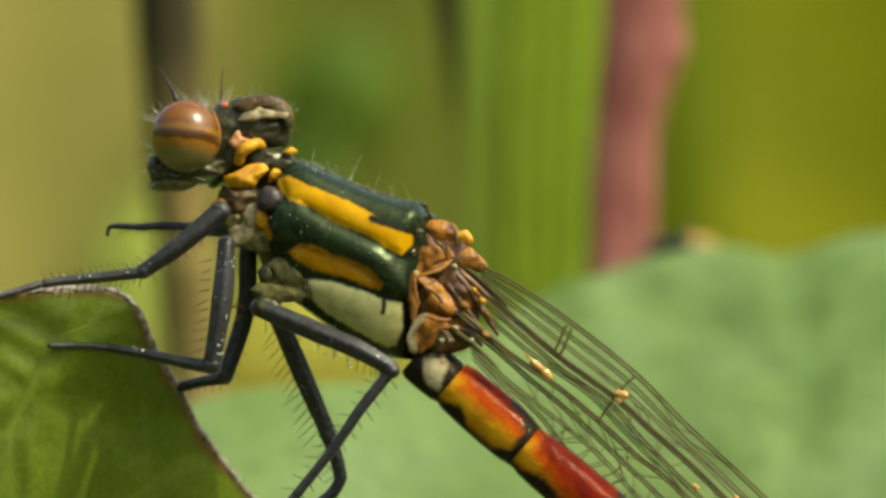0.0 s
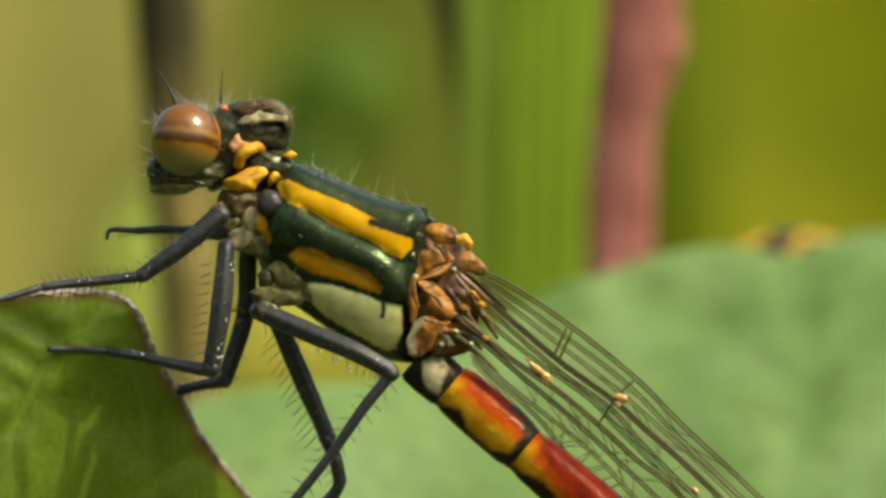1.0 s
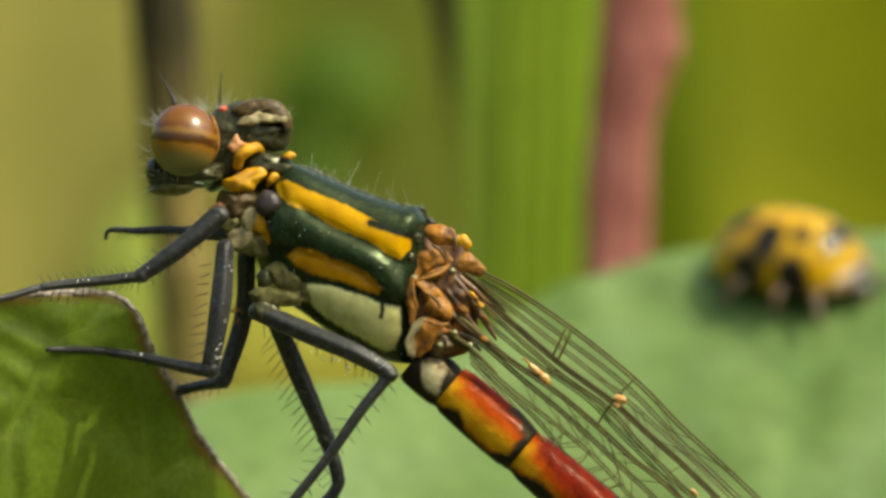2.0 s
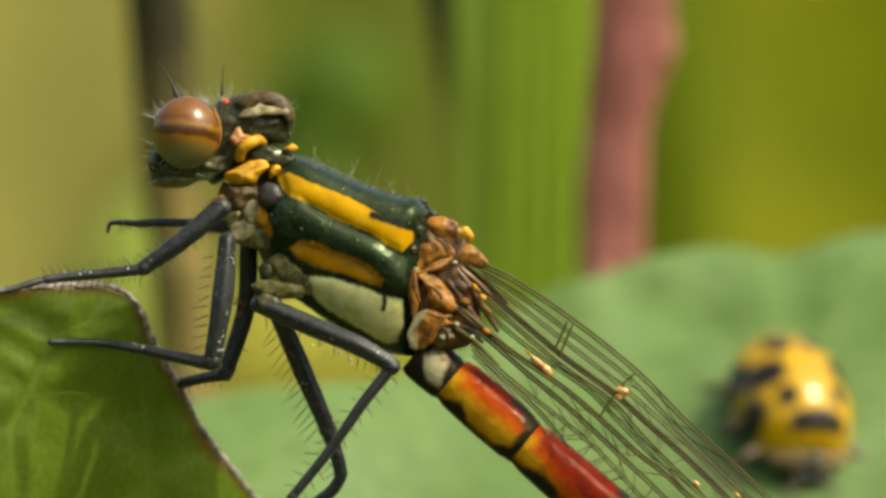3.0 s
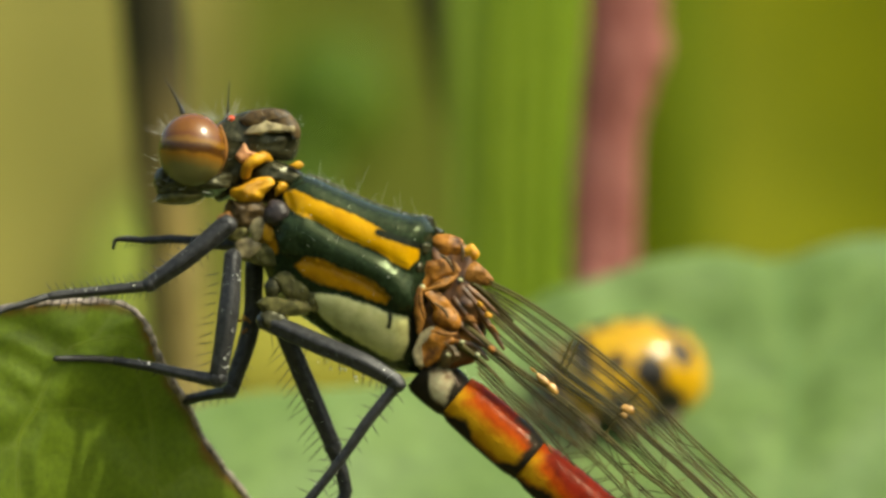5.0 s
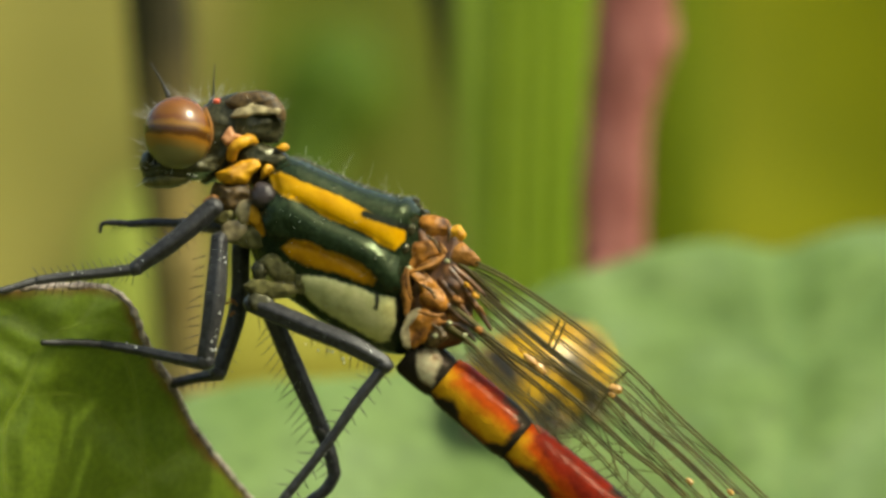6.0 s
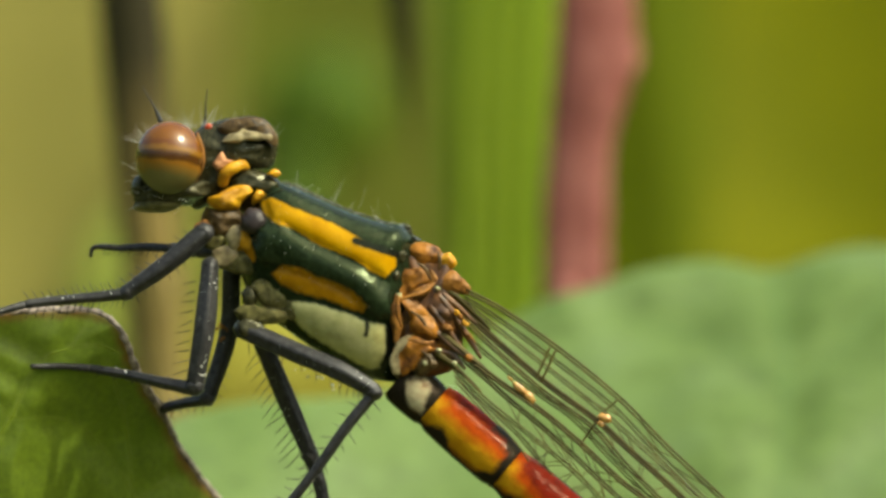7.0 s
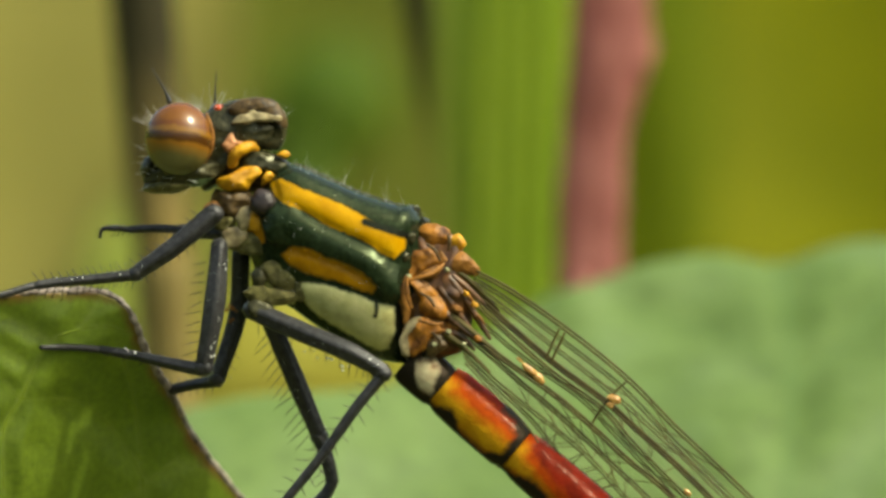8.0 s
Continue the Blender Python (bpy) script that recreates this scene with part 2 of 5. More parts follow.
# The vein tint is darkened to paint shade into this leaf's creases.
M_BIGLEAF = leaf_material("pale_leaf_blade", (0.087, 0.142, 0.034), (0.112, 0.174, 0.050), (0.126, 0.188, 0.070),
                          (0.088, 0.152, 0.042), 0.6, 0.15, 0.06, 0.30, 1.6, 0.2)


# ---- mesh helpers ----
def part(name, bm, material, parent, label=""):
    """Links a bmesh, drafted in mm, as one mesh object under its thing or part."""
    me = bpy.data.meshes.new(name)
    bm.to_mesh(me)
    bm.free()
    return linked(name, me, material, parent, label)


def linked(name, me, material, parent, label=""):
    base = parent.get("base")
    if base is not None:
        shift = Matrix.Scale(MM, 4) @ Matrix.Translation(-Vector(base))
        me.transform(shift)
    me.polygons.foreach_set("use_smooth", [True] * len(me.polygons))
    me.materials.append(material)
    ob = new(name, me)
    ob.parent = parent
    ob["base"] = base
    if label:
        tagged(ob, label)
    return ob


def thing(name, base, label, category, group="", kind=""):
    ob = new(name)
    ob.empty_display_size = 0.002
    ob.location = (base[0] * MM, base[1] * MM, base[2] * MM + HEIGHT)
    ob["base"] = list(base)
    return tagged(ob, label, category, group, kind)


def smooth(pts, n):
    """Catmull-Rom through the points, n steps a span."""
    p = [Vector(q) for q in pts]
    p = [2 * p[0] - p[1]] + p + [2 * p[-1] - p[-2]]
    out = []
    for i in range(1, len(p) - 2):
        a, b, c, d = p[i - 1:i + 3]
        for k in range(n):
            t = k / n
            out.append(0.5 * (2 * b + (c - a) * t + (2 * a - 5 * b + 4 * c - d) * t * t + (3 * b - a - 3 * c + d) * t ** 3))
    return out + [p[-2]]


def rings(centres, ups, sides, seg=28, caps=True):
    """A skin over elliptic rings; returns vertices, faces and each vertex's (ring, angle)."""
    vs, uv, fs = [], [], []
    for i, (c, u, s) in enumerate(zip(centres, ups, sides)):
        for k in range(seg):
            a = 2 * math.pi * k / seg
            vs.append(c + u * math.cos(a) + s * math.sin(a))
            uv.append((i / (len(centres) - 1), a))
    for i in range(len(centres) - 1):
        for k in range(seg):
            k2 = (k + 1) % seg
            fs.append((i * seg + k, i * seg + k2, (i + 1) * seg + k2, (i + 1) * seg + k))
    if caps:
        fs.append(tuple(range(seg))[::-1])
        fs.append(tuple(range((len(centres) - 1) * seg, len(centres) * seg)))
    return vs, fs, uv


def mesh(name, vs, fs):
    me = bpy.data.meshes.new(name)
    me.from_pydata([tuple(v) for v in vs], [], fs)
    me.update()
    return me


def store(me, name, values):
    me.attributes.new(name, "FLOAT", "POINT").data.foreach_set("value", [float(v) for v in values])


def tube_into(bm, pts, radii, seg=10, n=5, flat=1.0, keel=0.0):
    """A tapered tube with rounded ends along a smooth line."""
    line = smooth(pts, n)
    r = [float(v) for v in np.interp(np.linspace(0, 1, len(line)), np.linspace(0, 1, len(radii)), radii)]
    t0 = (line[1] - line[0]).normalized()
    t1 = (line[-1] - line[-2]).normalized()
    line = [line[0] - t0 * r[0] * 0.5, line[0] - t0 * r[0] * 0.35] + line + [line[-1] + t1 * r[-1] * 0.35, line[-1] + t1 * r[-1] * 0.5]
    r = [r[0] * 0.3, r[0] * 0.75] + r + [r[-1] * 0.75, r[-1] * 0.3]
    prev = None
    first = None
    side = Vector((0, 1, 0))
    for i, c in enumerate(line):
        t = (line[min(i + 1, len(line) - 1)] - line[max(i - 1, 0)]).normalized()
        if abs(t.dot(side)) > 0.9:
            side = Vector((1, 0, 0))
        s = (side - t * side.dot(t)).normalized()
        u = t.cross(s)
        side = s
        wob = 1 + 0.05 * noise.noise(c * 9.0)
        ring = [bm.verts.new(c + (u * math.cos(a) + s * math.sin(a) * flat) * r[i] * wob * (1 + keel * (abs(math.cos(2.5 * a + 0.4)) - 1.0))) for a in (2 * math.pi * k / seg for k in range(seg))]
        if prev:
            for k in range(seg):
                bm.faces.new((prev[k], prev[(k + 1) % seg], ring[(k + 1) % seg], ring[k]))
        first = first or ring
        prev = ring
    bm.faces.new(first[::-1])
    bm.faces.new(prev)


def tube(pts, radii, seg=12, n=5, flat=1.0, keel=0.0):
    bm = bmesh.new()
    tube_into(bm, pts, radii, seg, n, flat, keel)
    bmesh.ops.recalc_face_normals(bm, faces=bm.faces)
    return bm


def blob_into(bm, centre, size, turn=(0, 0, 0), lump=0.0, seed=0, sub=3):
    """A rounded, slightly uneven lump; size are half-axes, turn in degrees."""
    m = Matrix.LocRotScale(centre, Euler([radians(a) for a in turn]), size)
    made = bmesh.ops.create_icosphere(bm, subdivisions=sub, radius=1.0, matrix=Matrix())["verts"]
    for v in made:
        if lump:
            v.co *= 1 + lump * noise.noise(v.co * 1.6 + Vector((seed * 7.3, 0, 0)))
        v.co = m @ v.co


def blob(centre, size, turn=(0, 0, 0), lump=0.0, seed=0, sub=3):
    bm = bmesh.new()
    blob_into(bm, centre, size, turn, lump, seed, sub)
    return bm


def plate(outline, y, high, seed=0, uneven=0.5, grow=1.06):
    """A domed plate of cuticle with that outline in x-z, bulging towards the viewer and closed behind."""
    line = smooth([(*p, 0) for p in list(outline) + [outline[0]]], 7)[:-1]
    line = [p + 0.07 * uneven * Vector(noise.noise_vector(p * 4.0 + Vector((seed, 0, 0)))) for p in line]
    high *= 0.7
    cx, cz = sum(p.x for p in line) / len(line), sum(p.y for p in line) / len(line)
    bm = bmesh.new()
    rim = None
    for f, up in ((1.0, -0.5), (1.0, 0.0), (0.95, 0.36), (0.84, 0.62), (0.68, 0.82), (0.48, 0.94), (0.25, 0.99)):
        ring = []
        for p in line:
            x, z = cx + (p.x - cx) * f * grow, cz + (p.y - cz) * f * grow
            ring.append(bm.verts.new((x, y + 0.1 - high * up * (1 + uneven * (noise.noise(Vector((x * 2.2, z * 2.2, seed))) + 0.5 * noise.noise(Vector((x * 6.0, z * 6.0, seed))))), z)))
        if rim:
            for k in range(len(ring)):
                bm.faces.new((rim[k], rim[(k + 1) % len(ring)], ring[(k + 1) % len(ring)], ring[k]))
        else:
            bm.faces.new(ring[::-1])
        rim = ring
    bm.faces.new(rim)
    bmesh.ops.recalc_face_normals(bm, faces=bm.faces)
    return bm


def spike_into(bm, root, tip, r):
    """A fine three-sided bristle."""
    root, tip = Vector(root), Vector(tip)
    t = (tip - root).normalized()
    s = t.orthogonal().normalized()
    u = t.cross(s)
    base = [bm.verts.new(root + (s * math.cos(a) + u * math.sin(a)) * r) for a in (0, 2.1, 4.2)]
    mid = [bm.verts.new(root.lerp(tip, 0.6) + (s * math.cos(a) + u * math.sin(a)) * r * 0.65) for a in (0, 2.1, 4.2)]
    top = bm.verts.new(tip)
    for k in range(3):
        bm.faces.new((base[k], base[(k + 1) % 3], mid[(k + 1) % 3], mid[k]))
        bm.faces.new((mid[k], mid[(k + 1) % 3], top))


def inside(px, pz, poly):
    """Signed distance in mm to a closed outline in the x-z plane, negative inside."""
    px, pz = np.asarray(px), np.asarray(pz)
    best, odd = np.full(px.shape, 1e9), np.zeros(px.shape, bool)
    n = len(poly)
    for i in range(n):
        (ax, az), (bx, bz) = poly[i], poly[(i + 1) % n]
        ex, ez = bx - ax, bz - az
        t = np.clip(((px - ax) * ex + (pz - az) * ez) / (ex * ex + ez * ez + 1e-12), 0, 1)
        best = np.minimum(best, np.hypot(px - ax - t * ex, pz - az - t * ez))
        if abs(ez) > 1e-9:
            cross = (az > pz) != (bz > pz)
            odd ^= cross & (px < ax + (pz - az) / ez * ex)
    return np.where(odd, -best, best)


def line_distance(px, pz, line):
    px, pz = np.asarray(px), np.asarray(pz)
    best = np.full(px.shape, 1e9)
    for (ax, az), (bx, bz) in zip(line[:-1], line[1:]):
        ex, ez = bx - ax, bz - az
        t = np.clip(((px - ax) * ex + (pz - az) * ez) / (ex * ex + ez * ez + 1e-12), 0, 1)
        best = np.minimum(best, np.hypot(px - ax - t * ex, pz - az - t * ez))
    return best


M_RIB = simple("leaf_vein", (0.15, 0.215, 0.010), (0.20, 0.27, 0.018), 0.5, 1.0, 0.02, 5, spec=0.25)
# Rib colour darkened too, for the shade in the creases.
M_SHADERIB = simple("pale_leaf_vein", (0.082, 0.142, 0.038), (0.096, 0.160, 0.050), 0.6, 0.5, 0.02, 3, spec=0.2)
M_STALK = simple("leaf_stalk", (0.09, 0.13, 0.03), (0.15, 0.18, 0.05), 0.5, 0.6, 0.05, 3)


# ---- leaves ----
def blade(outline, centre, depth, thick, n_ring=44, spans=6):
    """A leaf blade spread between its outline and centre in x-z, with y from depth(x, z), and a back face."""
    line = smooth([(*p, 0) for p in outline + outline[:1]], spans)[:-1]
    n = len(line)
    vs, fs = [], []
    for side in (0, 1):
        o = len(vs)
        for j in range(n_ring + 1):
            f = j / n_ring
            f = 1 - (1 - f) ** 1.3
            for p in line:
                x, z = centre[0] + (p.x - centre[0]) * f, centre[1] + (p.y - centre[1]) * f
                round_off = thick * 0.5 * (1 if f < 0.995 else 0.3)
                vs.append((x, depth(x, z) + (round_off if side else -round_off), z))
        for j in range(n_ring):
            for k in range(n):
                a, b = o + j * n + k, o + j * n + (k + 1) % n
                q = (a, b, b + n, a + n)
                fs.append(q[::-1] if side else q)
    m = (n_ring + 1) * n
    for k in range(n):
        a, b = n_ring * n + k, n_ring * n + (k + 1) % n
        fs.append((a, b, b + m, a + m))
    return vs, fs, line


def leaf(name, outline, centre, depth, thick, veins, material, ribs, label, stalk, rim=None, rim_r=0.0):
    th = thing(name, (centre[0], depth(*centre), centre[1]), label, "leaf")
    vs, fs, line = blade(outline, centre, depth, thick)
    me = mesh("blade", vs, fs)
    x, z = np.array([v[0] for v in vs]), np.array([v[2] for v in vs])
    d = np.full(len(vs), 1e9)
    for v, w in veins:
        d = np.minimum(d, line_distance(x, z, [tuple(p[:2]) for p in smooth([(*q, 0) for q in v], 6)]) - w)
    store(me, "vein", d)
    edge = [(p.x, p.y) for p in line]
    store(me, "edge", line_distance(x, z, edge + edge[:1]) - 0.14)
    bl = linked("blade", me, material, th)
    for k, (v, w) in enumerate(veins):
        pts = [Vector((p.x, depth(p.x, p.y) - thick * 0.5 + w * 1.25, p.y)) for p in smooth([(*q, 0) for q in v], 5)]
        part("midrib" if k == 0 else "side_vein", tube(pts, [w * 1.4, w * 1.36, w * 1.3], 10, 1), ribs, bl, "pale raised midrib" if k == 0 else "")
    if rim:
        bm = bmesh.new()
        tube_into(bm, [(p.x, depth(p.x, p.y), p.y) for p in line] + [(line[0].x, depth(line[0].x, line[0].y), line[0].y)], [rim_r], 8, 2)
        for v in bm.verts:
            v.co += 0.5 * rim_r * Vector(noise.noise_vector(v.co * 4.0))
        part("rim", bm, rim, th, "dry purplish leaf edge")
    bm = bmesh.new()
    tube_into(bm, stalk, [1.1, 1.3, 1.7], 12, 6)
    part("stalk", bm, M_STALK, th)
    return th


PERCH_VEINS = [([(-9.64, -11.60), (-10.04, -7.55), (-10.18, -4.31), (-9.75, -3.36), (-9.07, -2.01), (-7.88, -1.63), (-7.21, -1.81)], 0.026),
      ([(-9.75, -3.36), (-10.58, -2.69), (-12.61, -2.15)], 0.02), ([(-9.75, -3.36), (-8.29, -3.50), (-7.21, -4.85), (-6.67, -6.20)], 0.015),
      ([(-10.18, -4.31), (-11.93, -3.77), (-13.96, -3.90)], 0.02), ([(-10.04, -7.55), (-7.88, -6.20), (-6.13, -4.85)], 0.02), ([(-7.48, -2.01), (-7.14, -3.50), (-6.94, -5.93)], 0.02),
      ([(-9.07, -2.01), (-9.77, -1.55), (-10.58, -1.28), (-11.39, -1.27)], 0.014),
      ([(-9.94, -3.83), (-10.85, -4.71), (-11.80, -5.66)], 0.014), ([(-9.40, -2.69), (-10.18, -2.15), (-11.26, -1.88)], 0.012),
      ([(-8.42, -1.74), (-8.07, -1.28), (-7.88, -0.96)], 0.012)]


DOCK_VEINS = [([(8.6, -14.3), (9.4, -7.1), (9.8, -3.6), (9.75, -1.4), (9.64, -0.1)], 0.06), ([(9.8, -3.6), (8.3, -2.3), (6.6, -1.9), (5.0, -1.3)], 0.04),
      ([(9.8, -3.6), (11.3, -2.4), (12.9, -0.7)], 0.04), ([(9.4, -7.1), (6.5, -5.6), (2.4, -4.6)], 0.04), ([(9.4, -7.1), (12.5, -5.2), (16.0, -4.0)], 0.04)]


def vein_gap(x, z, veins, reach):
    """How far from the nearest vein, in mm, up to where the blade's cushions are level."""
    best = reach ** 2
    for line, r in veins:
        for (ax, az), (bx, bz) in zip(line[:-1], line[1:]):
            ex, ez = bx - ax, bz - az
            t = min(1.0, max(0.0, ((x - ax) * ex + (z - az) * ez) / (ex * ex + ez * ez)))
            best = min(best, (x - ax - t * ex) ** 2 + (z - az - t * ez) ** 2)
    return math.sqrt(best)


def ease(f):
    f = min(1.0, max(0.0, f))
    return f * f * (3 - 2 * f)


def perch_depth(x, z):
    """The leaf tip turns its face to the sun, its foot running away below."""
    d = -0.30 + 0.50 * (x + 9.37) - 0.14 * (z + 2.15) + 0.055 * (x + 9) ** 2 + 0.05 * min(0.0, z + 4.0) ** 2
    # folded along the midrib: its far half falls away
    fold = x - (-9.75 + 0.32 * max(0.0, z + 4.5))
    if fold > 0:
        d += 0.75 * (1 - math.exp(-fold / 1.0)) * (0.35 + 0.65 * min(1.0, max(0.0, (-1.2 - z) / 1.4)))
    # above a crease its top margin stands flatter and leans back
    w = 0.9 * ease((z + 4.1) / 3.2) * ease((x + 10.2) / 2.6)
    d += w * (-0.45 + 0.15 * (x + 9.37) + 0.10 * (z + 1.9) - d)
    d -= 0.10 * ease(vein_gap(x, z, PERCH_VEINS, 0.55) / 0.55)
    return d + 0.03 * math.sin(1.3 * x + 0.9 * z) + 0.02 * math.sin(2.3 * z - 1.1 * x) + 0.03 * noise.noise(Vector((x * 1.4, z * 1.4, 3)))


def big_depth(x, z):
    """The leaf leans back, bulges between its veins and rolls over at the top edge."""
    d = 27.0 + 1.1 * z - 0.012 * (x - 3) ** 2 + 0.12 * math.sin(0.55 * x + 0.4) + 0.2 * math.sin(0.8 * z - 0.5 * x)
    d += 0.22 - 0.22 * ease(vein_gap(x, z, DOCK_VEINS, 1.3) / 1.3)
    d += 0.24 * noise.noise(Vector((x * 0.42, z * 0.42, 1.5))) + 0.10 * noise.noise(Vector((x * 0.9, z * 0.9, 7.5)))
    return d + 0.9 * max(0.0, z + 0.6) ** 2


perch = leaf("perch_leaf",
     [(-10.58, -0.96), (-9.77, -0.84), (-8.83, -0.80), (-8.02, -0.81), (-7.51, -0.97), (-7.18, -1.30), (-6.99, -1.81), (-6.67, -2.58), (-6.29, -3.23),
      (-5.94, -4.06), (-5.45, -4.82), (-4.86, -5.62), (-4.24, -6.53), (-3.67, -7.82), (-3.83, -9.57), (-5.18, -11.46), (-8.42, -12.54), (-12.20, -11.60), (-14.50, -8.76),
      (-15.04, -5.52), (-14.09, -2.96), (-12.34, -1.47)],
     (-9.37, -6.20), perch_depth, 0.16,
     PERCH_VEINS,
     M_PERCH, M_RIB, "glossy green leaf tip with dry purplish edge, in dappled shade", [(-9.63, 4.2, -11.22), (-11, 8, -60), (-14, 14, -HEIGHT * 1000 - 2)], M_RIM, 0.095)

leaf("dock_leaf",
     [(-6.91, -4.15), (-4.94, -3.75), (-2.89, -3.65), (-1.32, -3.45), (0.25, -2.85), (1.51, -2.01), (3.10, -1.06), (3.61, -0.87), (4.58, -0.62),
      (6.05, -0.13), (7.52, 0.10), (8.31, 0.08), (9.08, -0.08), (9.66, -0.17), (10.46, 0.11), (11.45, 0.41), (12.14, 0.51), (13.01, 0.46),
      (15.50, -0.40), (18.13, -2.20), (19.02, -4.99), (17.82, -9.31), (12.18, -13.57), (3.22, -14.61), (-4.29, -12.22), (-8.01, -7.93), (-7.99, -5.27)],
     (5.66, -7.10), big_depth, 0.3,
     DOCK_VEINS,
     M_BIGLEAF, M_SHADERIB, "broad pale green leaf with a wavy edge", [(7.0, 11.2, -13.9), (4, 22, -60), (2, 30, -HEIGHT * 1000 - 2)])


# ---- stems behind ----
def stem(name, pts, radii, material, label, category="stem", bumps=(), weathered=None, flat=1.0, ribs=(), sheath=None):
    th = thing(name, pts[-1], label, category)
    bm = bmesh.new()
    tube_into(bm, pts, radii, 24, 14, flat)
    for v in bm.verts:
        v.co += 0.06 * Vector(noise.noise_vector(v.co * Vector((1.2, 1.2, 0.5))))
    me = bpy.data.meshes.new("stalk")
    bm.to_mesh(me)
    bm.free()
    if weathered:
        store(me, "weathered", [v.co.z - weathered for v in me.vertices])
    linked("stalk", me, material, th)
    for c, size, turn in bumps:
        part("node", blob(c, size, turn, 0.12, 3), material, th)
    if sheath:
        part("leaf_sheath", tube(pts[sheath[0]:sheath[1]], [sheath[2] * r for r in radii[sheath[0]:sheath[1]]], 20, 10), M_STRAW, th, "dry straw-coloured leaf sheath")
    for off in ribs:
        part("rib", tube([(p[0] + off * r, p[1] - flat * r * math.sqrt(1 - off * off) + 0.04, p[2]) for p, r in zip(pts, radii)], [0.13], 8, 14), M_BLADERIB, th)
    return th


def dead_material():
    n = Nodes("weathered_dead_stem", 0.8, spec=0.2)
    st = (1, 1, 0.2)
    # The blackish upper part is shade put into the colour, fading to straw below.
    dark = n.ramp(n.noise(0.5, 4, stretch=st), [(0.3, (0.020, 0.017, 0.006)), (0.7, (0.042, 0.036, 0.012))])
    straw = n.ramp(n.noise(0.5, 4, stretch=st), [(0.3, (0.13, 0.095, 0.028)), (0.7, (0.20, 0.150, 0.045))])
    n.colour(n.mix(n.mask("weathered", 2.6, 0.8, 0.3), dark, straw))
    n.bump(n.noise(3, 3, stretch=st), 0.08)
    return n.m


M_PINK = simple("pink_brown_stem", (0.165, 0.044, 0.036), (0.285, 0.108, 0.090), 0.55, 1.6, 0.08, 2.5, stretch=(1, 1, 0.45), spec=0.3)
M_BLADE = simple("green_stem", (0.125, 0.190, 0.010), (0.175, 0.240, 0.018), 0.5, 0.5, 0.05, 3, stretch=(1, 1, 0.15), spec=0.15)
M_BLADERIB = simple("green_stem_rib", (0.140, 0.205, 0.014), (0.185, 0.250, 0.024), 0.5, 0.5, 0.04, 3, stretch=(1, 1, 0.15), spec=0.15)
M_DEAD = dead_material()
M_STRAW = simple("dry_leaf_sheath", (0.15, 0.115, 0.038), (0.22, 0.17, 0.058), 0.7, 0.6, 0.06, 2.5, stretch=(1, 1, 0.2), spec=0.2)

G = -HEIGHT * 1000 - 2
red_stem = stem("red_stem", [(6.12, 36, 12.38), (5.78, 36, 8.37), (5.70, 36, 6.03), (5.25, 36, 3.53), (5.11, 36, -0.65), (5.08, 36, -7.67), (6.0, 38, -60), (7.0, 40, G)],
     [1.13, 1.13, 1.22, 0.972, 0.999, 1.03, 1.3, 1.5], M_PINK, "pinkish red plant stem with a swollen node, rising behind a leaf", flat=0.36,
     bumps=[((5.94, 36.05, 6.05), (1.16, 0.42, 1.15), (0, 6, 0))])
green_stem = stem("green_stem", [(3.12, 42, 12.78), (3.04, 42, 7.61), (2.90, 42, 2.43), (2.78, 42, -2.74), (2.69, 42, -7.92), (2.6, 44, -60), (3, 46, G)],
     [1.55, 1.58, 1.6, 1.6, 1.6, 1.8, 1.9], M_BLADE, "broad upright fresh green grass stem", flat=0.16, ribs=(-0.62, -0.2, 0.22, 0.64))
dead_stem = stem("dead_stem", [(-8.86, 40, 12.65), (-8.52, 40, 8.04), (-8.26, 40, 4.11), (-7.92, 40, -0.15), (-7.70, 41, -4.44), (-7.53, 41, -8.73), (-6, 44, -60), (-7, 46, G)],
     [0.999, 0.999, 0.945, 0.837, 0.756, 0.729, 0.8, 1.0], M_DEAD, "dead stem, painted blackish with shade above and straw brown below", weathered=3.4, sheath=(3, 7, 1.12))
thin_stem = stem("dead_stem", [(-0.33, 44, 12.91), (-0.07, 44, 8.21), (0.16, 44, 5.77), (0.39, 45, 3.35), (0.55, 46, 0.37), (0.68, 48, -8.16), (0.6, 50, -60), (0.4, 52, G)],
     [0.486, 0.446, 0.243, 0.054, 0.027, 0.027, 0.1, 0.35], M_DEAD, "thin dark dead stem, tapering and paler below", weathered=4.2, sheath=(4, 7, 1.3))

# ---- far ground and distance ----
M_SOIL = simple("meadow_ground", (0.09, 0.10, 0.03), (0.17, 0.17, 0.06), 0.9, 0.02, 2.0, 0.1)


def ground():
    bm = bmesh.new()
    bmesh.ops.create_grid(bm, x_segments=90, y_segments=90, size=1.0)
    for v in bm.verts:
        r = v.co.length
        v.co = v.co.normalized() * (r ** 3 * 400.0) if r > 0 else v.co
        v.co.z = -0.004 + 0.004 * noise.noise(v.co * 9.0)
    me = bpy.data.meshes.new("ground")
    bm.to_mesh(me)
    bm.free()
    me.materials.append(M_SOIL)
    return tagged(new("ground", me), "rough meadow soil with moss", "ground", kind="structure")


ground()


